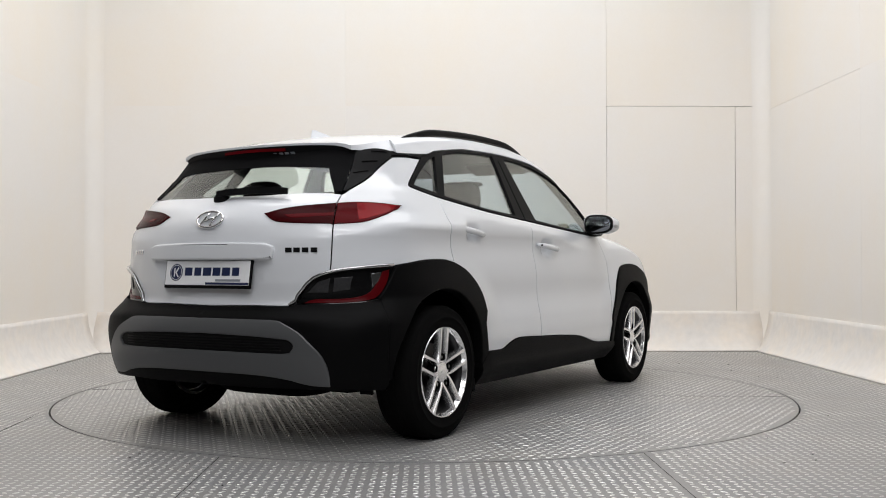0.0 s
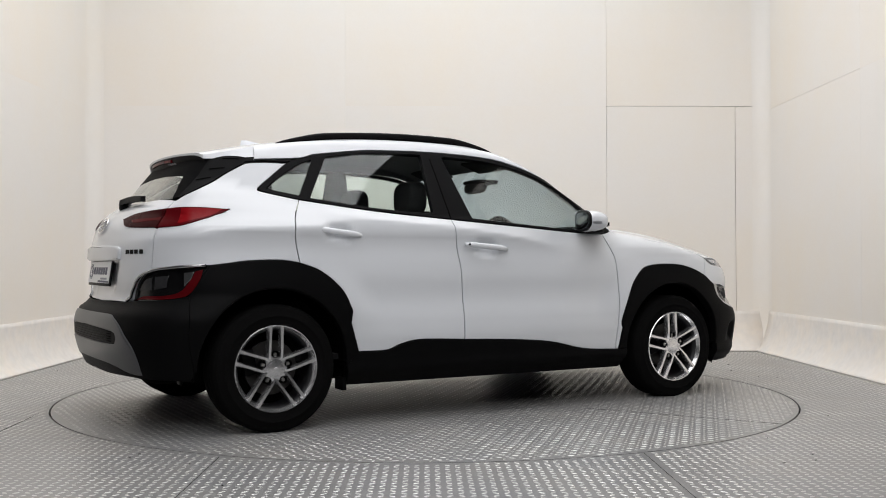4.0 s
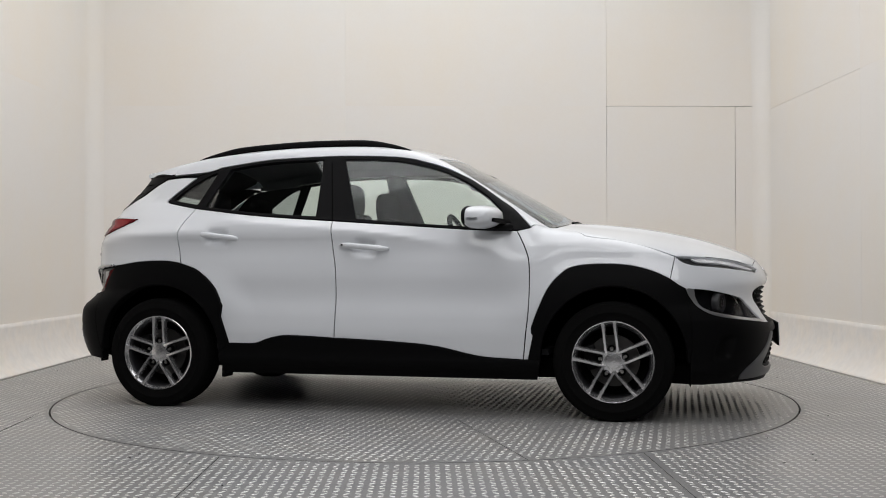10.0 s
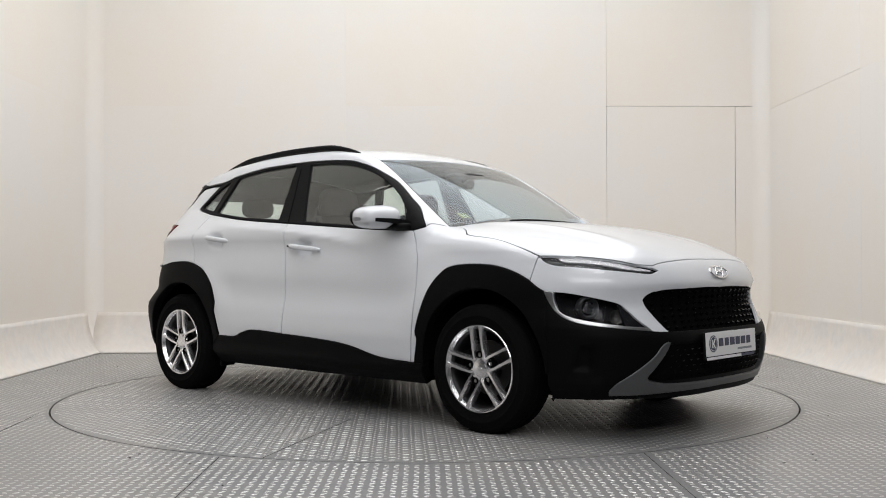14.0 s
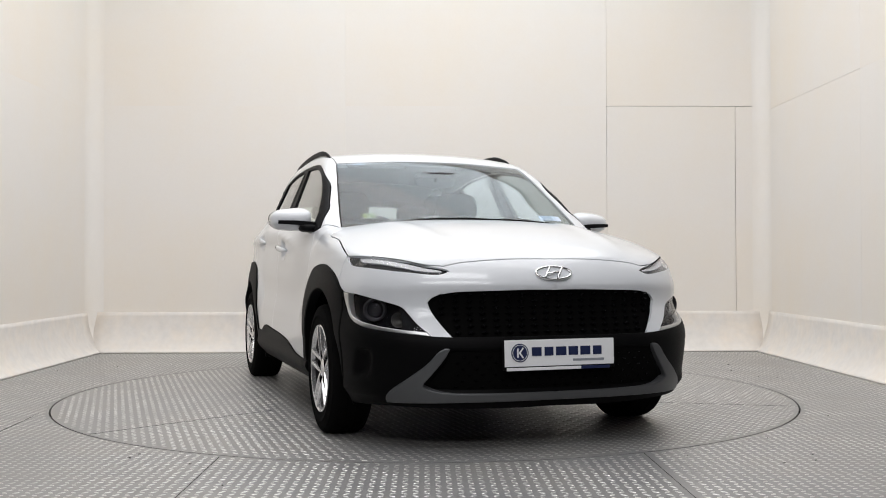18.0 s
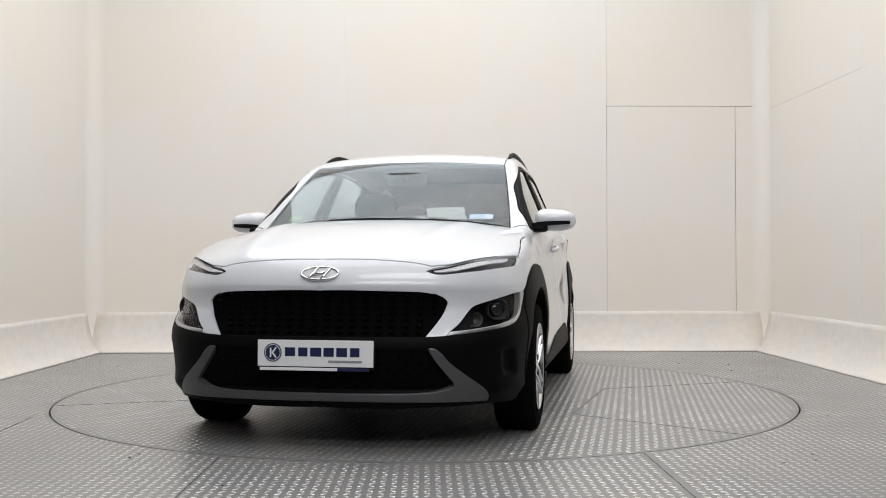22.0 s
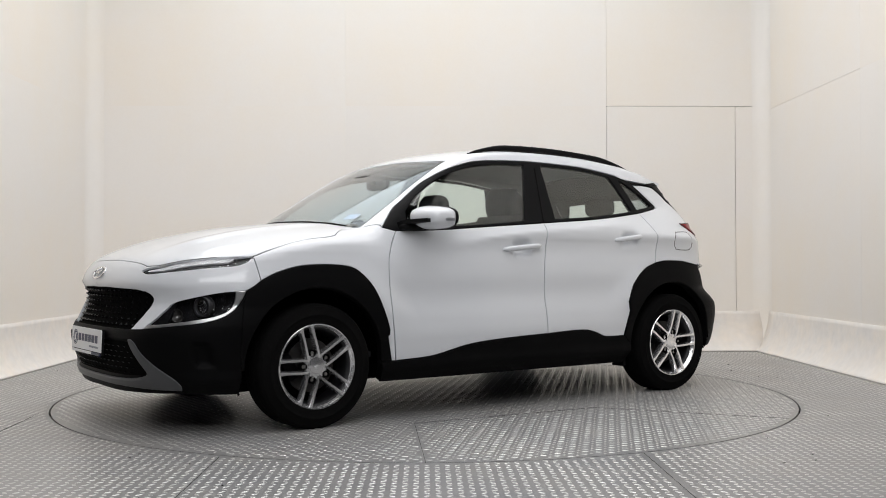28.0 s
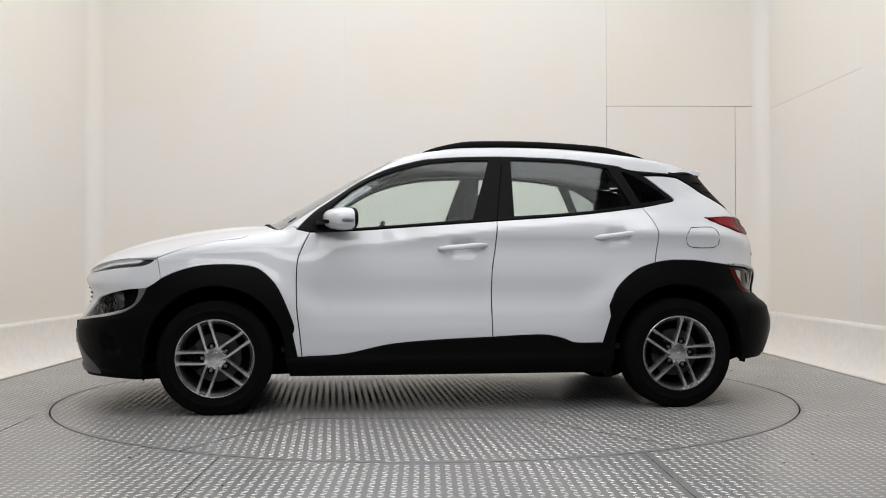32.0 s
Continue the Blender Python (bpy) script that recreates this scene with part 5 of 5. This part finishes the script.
def plate(name, m, label, strip):
    """A white plate with a round blue mark and dark bars, in its holder. Faces local +x."""
    holder = part(name, box_bm(.010, .535, .130, m @ Matrix.Translation((-.006, 0, -.004)), .003), SATIN_BLACK, car, label, angle=40)
    part("plate_face", box_bm(.004, .520, .114, m @ Matrix.Translation((.002, 0, .002)), .0015, 1), PLATE, holder, "white plate face", angle=40)
    y0 = -.190
    part("round_mark", lathe_bm([(.001, .0055), (.040, .0055), (.040, .003)], 36, m @ Matrix.Translation((0, y0, .004)) @ Euler((0, 0, radians(-90))).to_matrix().to_4x4()), NAVY, holder, "round navy mark")
    part("mark_ring", lathe_bm([(.0325, .006), (.035, .006), (.035, .005), (.0325, .005)], 36, m @ Matrix.Translation((0, y0, .004)) @ Euler((0, 0, radians(-90))).to_matrix().to_4x4()), PLATE, holder)
    part("mark_stroke", box_bm(.0015, .007, .040, m @ Matrix.Translation((.0062, y0 - .010, .004))), PLATE, holder)
    for a in (38, -38):
        part("mark_stroke", box_bm(.0015, .007, .030, m @ Matrix.Translation((.0062, y0 + .006, .004 + math.copysign(.010, a))) @ Euler((radians(-a), 0, 0)).to_matrix().to_4x4()), PLATE, holder)
    for k in range(6):
        part("print_bar", box_bm(.0012, (.046, .042, .050, .046, .048, .042)[k], .038, m @ Matrix.Translation((.0048, -.112 + .058 * k, .008)), .0003, 1), NAVY, holder)
    part("print_bar", box_bm(.0012, .150, .010, m @ Matrix.Translation((.0048, .135, -.032))), GREY_PRINT, holder)
    if strip:
        part("holder_strip", box_bm(.006, .35, .013, m @ Matrix.Translation((.001, -.075, -.066)), .001, 1), PLATE, holder, "white holder strip")
        part("holder_strip", box_bm(.006, .14, .013, m @ Matrix.Translation((.001, .17, -.066)), .001, 1), NAVY, holder, "blue holder strip")
    else:
        part("holder_strip", box_bm(.001, .26, .010, m @ Matrix.Translation((.0048, .13, -.047))), NAVY, holder, "blue holder strip")
    return holder


plate("front_plate", pose(2.176, 0, .434, 0, -2, 0), "white show plate in a black holder", True)
plate("rear_plate", pose(-1.957, 0, .779, 0, -8, 180), "white show plate in a black holder", False)
sp = loop(rear((0, .920), (.20, .918), (.345, .912), (.378, .895)), rear((.378, .895), (.372, .850)), rear((.372, .850), (.35, .843), (.2, .842), (0, .842)))
panel("plate_lamp_strip", skin(loop(sp, mirrored(sp)), REAR, off=.020, thick=.025, grid=.02, rim=.010, shrink=0), PAINT, car, "white strip over the plate", both=False)


def along(points, lift):
    return [tuple(p) for p in offset(above(*points), lift)]


for pts in ([(1.060, .40), (1.052, .15), (1.045, -.12), (1.035, -.30)], [(1.000, .64), (1.035, .45), (1.056, .30), (1.062, .12)]):
    q = along(pts, .001)
    part("wiper", sweep_bm(q, [(-.008, -.010), (.008, -.010), (.005, .006), (-.005, .006)]), SATIN_BLACK, car, "black windscreen wiper", angle=40)
cowl = loop(above((1.085, 0), (1.075, .25), (1.04, .5), (.985, .690)), above((.985, .690), (.955, .69)), above((.955, .69), (1.0, .5), (1.03, .25), (1.04, 0)))
panel("cowl", skin(cowl, DOWN, off=-.010, thick=.01, grid=.05), SATIN_BLACK, car, "black cowl panel")
arm = offset(rear((.05, 1.128), (-.06, 1.138), (-.20, 1.138), (-.35, 1.130)), .030)
part("rear_wiper", sweep_bm([tuple(p) for p in arm[::2]], lambda t: [(-.018 * (1 - .3 * t), -.014), (.018 * (1 - .3 * t), -.014), (.012, .016), (-.012, .016)]), SATIN_BLACK, car, "black rear wiper", angle=40)
part("wiper_motor_cap", blob(-1.815, .04, 1.130, .034, .04, .024, 2.6), SATIN_BLACK, car, smooth=True)
for k in range(7):
    y = -.02 - .035 * k
    q = offset(rear((y, 1.352), (y - .012, 1.352)), .004)
    part("window_print_bar", box_bm(.001, .024, .012, Matrix.Translation(q[0]) @ Euler((0, -.7, 0)).to_matrix().to_4x4()), GREY_PRINT, car)
flap = loop(side((-1.395, 1.030), (-1.36, .985), (-1.365, .935), (-1.40, .915), (-1.53, .915), (-1.565, .945), (-1.560, 1.005), (-1.53, 1.033), (-1.395, 1.030)))
part("flap_seam", sweep_bm([tuple(p) for p in offset(flap, .0004)[::2]] + [tuple(offset(flap, .0004)[0])], ring(.0022, 6)), UNDER, quarter[0], smooth=True)
panel("fuel_flap", skin(flap, LEFT, off=.0018, thick=.006, grid=.04, rim=.003, shrink=.002), PAINT, quarter[0], "white fuel flap", both=False)

# ---- cabin ----
for ob in panel("door_liner", skin(loop(side((.79, .99), (.2, 1.03), (-.262, 1.06), (-.73, 1.095), (-1.2, 1.15)), side((-1.2, 1.15), (-1.25, .9)), side((-1.25, .9), (-.8, .42)), side((-.8, .42), (.75, .36)), side((.75, .36), (.79, .99))), LEFT, off=-.065, thick=.004, grid=.08), DASH, car, "black inner door trim"):
    pass
panel("pillar_liner", skin(loop(side((-.93, 1.40), (-1.05, 1.39), (-1.36, 1.35), (-1.50, 1.25), (-1.60, 1.10)), side((-1.60, 1.10), (-1.6, .8)), side((-1.6, .8), (-1.2, .85)), side((-1.2, .85), (-1.2, 1.14), (-1.075, 1.165)), side((-1.075, 1.165), (-.93, 1.40))), LEFT, holes=(pane_q,), off=-.028, thick=.004, grid=.05), DASH, car, "black rear pillar trim")
panel("roof_rail_liner", skin(cant, CANT_WAY, off=-.022, thick=.004, shrink=.004, grid=.05), HEADLINER, car, "grey roof rail trim")
panel("headliner", skin(loop(half2, mirrored(half2)), DOWN, off=-.03, thick=.004, shrink=0, grid=.08), HEADLINER, car, "grey headliner", both=False)
box_part("cabin_floor", (-1.2, -.76, .33), (.95, .76, .36), DASH, car)
part("dashboard", prism_bm([(1.0, .55), (1.0, 1.005), (.88, 1.015), (.72, 1.005), (.60, .985), (.55, .93), (.57, .80), (.60, .55)], -.70, .70, "y", .02), DASH, car, "black dashboard", angle=40)
part("instrument_hood", blob(.60, -.37, 1.00, .09, .16, .045, 3), DASH, car, smooth=True)
box_part("centre_screen", (.545, -.10, .97), (.56, .13, 1.075), SCREEN, car, "dark centre screen", .004)
box_part("centre_console", (-.2, -.11, .36), (.6, .11, .66), DASH, car, bevel=.03)
sw = part("steering_wheel", sweep_bm([tuple(Vector((.40, -.37, .94)) + Euler((0, radians(-25), 0)).to_matrix() @ Vector((0, .178 * math.cos(2 * math.pi * k / 32), .178 * math.sin(2 * math.pi * k / 32)))) for k in range(33)], ring(.015, 10), (1, 0, .4)), DASH, car, "black steering wheel", smooth=True)
part("wheel_boss", blob(.415, -.37, .935, .035, .075, .065, 3), DASH, sw, smooth=True)
for a in (0, 180, 270):
    m = Matrix.Translation((.405, -.37, .94)) @ Euler((0, radians(-25), 0)).to_matrix().to_4x4() @ Euler((radians(a), 0, 0)).to_matrix().to_4x4()
    part("wheel_spoke", box_bm(.018, .10, .04, m @ Matrix.Translation((0, .115, 0)), .006), DASH, sw, angle=40)


def seat(y, x):
    base = part("front_seat", blob(x + .02, y, .52, .27, .25, .085, 4), FABRIC, car, "charcoal fabric front seat with headrest", smooth=True)
    back = loft_bm([[(x - .20 - .30 * t + dx * (1 - .25 * t) * .075 + .015 * math.sin(3 * t), y + dy * (.245 - .055 * t * t), .56 + .56 * t) for dx, dy in [(math.copysign(abs(math.cos(a))**.5, math.cos(a)), math.copysign(abs(math.sin(a))**.5, math.sin(a))) for a in [2 * math.pi * k / 20 for k in range(20)]]] for t in (0, .15, .4, .65, .85, .95, 1.0)])
    part("backrest", back, FABRIC, base, smooth=True)
    part("headrest", blob(x - .515, y, 1.20, .06, .14, .10, 3.2), FABRIC, base, smooth=True)
    for dy in (-.05, .05):
        part("headrest_post", sweep_bm([(x - .50, y + dy, 1.08), (x - .515, y + dy, 1.17)], ring(.006, 8)), CHROME, base, smooth=True)


seat(.38, .225)
seat(-.38, .225)
bench = part("rear_bench", blob(-.80, 0, .55, .24, .64, .09, 4), FABRIC, car, "charcoal fabric rear bench", smooth=True)
for y, w in ((.33, .30), (-.33, .30)):
    part("backrest", loft_bm([[(-1.0 - .20 * t + .07 * dx, y + dy * w, .58 + .53 * t) for dx, dy in [(math.copysign(abs(math.cos(a))**.5, math.cos(a)), math.copysign(abs(math.sin(a))**.5, math.sin(a))) for a in [2 * math.pi * k / 20 for k in range(20)]]] for t in (0, .2, .6, .92, 1.0)]), FABRIC, bench, smooth=True)
    part("headrest", blob(-1.19, y, 1.205, .05, .125, .066, 2.8), FABRIC, bench, smooth=True)
part("headrest", blob(-1.19, 0, 1.085, .045, .10, .04, 3), FABRIC, bench, smooth=True)
for y in (.33, -.33):
    for dy in (-.05, .05):
        part("headrest_post", sweep_bm([(-1.19, y + dy, 1.08), (-1.19, y + dy, 1.18)], ring(.006, 8)), CHROME, bench, smooth=True)
part("parcel_shelf", prism_bm([(-1.62, .985), (-1.25, .985), (-1.25, 1.005), (-1.62, 1.005)], -.55, .55, "y"), DASH, car, "black parcel shelf")
box_part("tailgate_liner", (-1.70, -.50, .66), (-1.67, .50, 1.10), DASH, car)
im = part("inner_mirror", blob(.40, 0, 1.315, .022, .125, .036, 3.2), DASH, car, "black rear-view mirror", smooth=True)
part("mirror_stalk", sweep_bm([(.41, 0, 1.32), (.46, 0, 1.345), (.50, 0, 1.362)], ring(.012, 8)), DASH, im, smooth=True)
part("sensor_cover", blob(.44, 0, 1.352, .085, .13, .016, 3.5), DASH, car, "black sensor cover", smooth=True)
for y in (.34, -.34):
    part("sun_visor", box_bm(.15, .36, .014, pose(.26, y, 1.422, 0, 20, 0), .006), FABRIC, car, "dark grey sun visor", angle=40)
for nm, pts, material, lab in (("windscreen_sticker", [(.93, -.50), (.93, -.57)], STICKER, "small green sticker"), ("windscreen_disc", [(.93, .47), (.93, .60)], PAPER, "pale blue paper disc"), ("windscreen_label", [(.36, -.42), (.36, -.50)], PAPER, "small white label")):
    (x0, y0), (x1, y1) = pts
    q = offset(above((x0, (y0 + y1) / 2), (x0 - .05, (y0 + y1) / 2)), -.012)
    ang = math.atan2(q[-1][2] - q[0][2], q[0][0] - q[-1][0])
    part(nm, box_bm(.055 if nm != "windscreen_label" else .015, abs(y1 - y0), .001, Matrix.Translation((q[0] + q[-1]) / 2) @ Euler((0, ang, 0)).to_matrix().to_4x4()), material, car, lab)


# ---- what turns ----
def turn(t):
    return 58.46 - 7.283 * t


CAR_OFFSET = (-.067, -.053)


def motions():
    rows = [k * 2.0 for k in range(17)]
    walk(table_disc, [(t, pose(0, 0, 0, 0, 0, turn(t))) for t in rows])
    walk(car, [(t, pose(0, 0, 0, 0, 0, turn(t)) @ pose(*CAR_OFFSET, 0)) for t in rows])


motions()
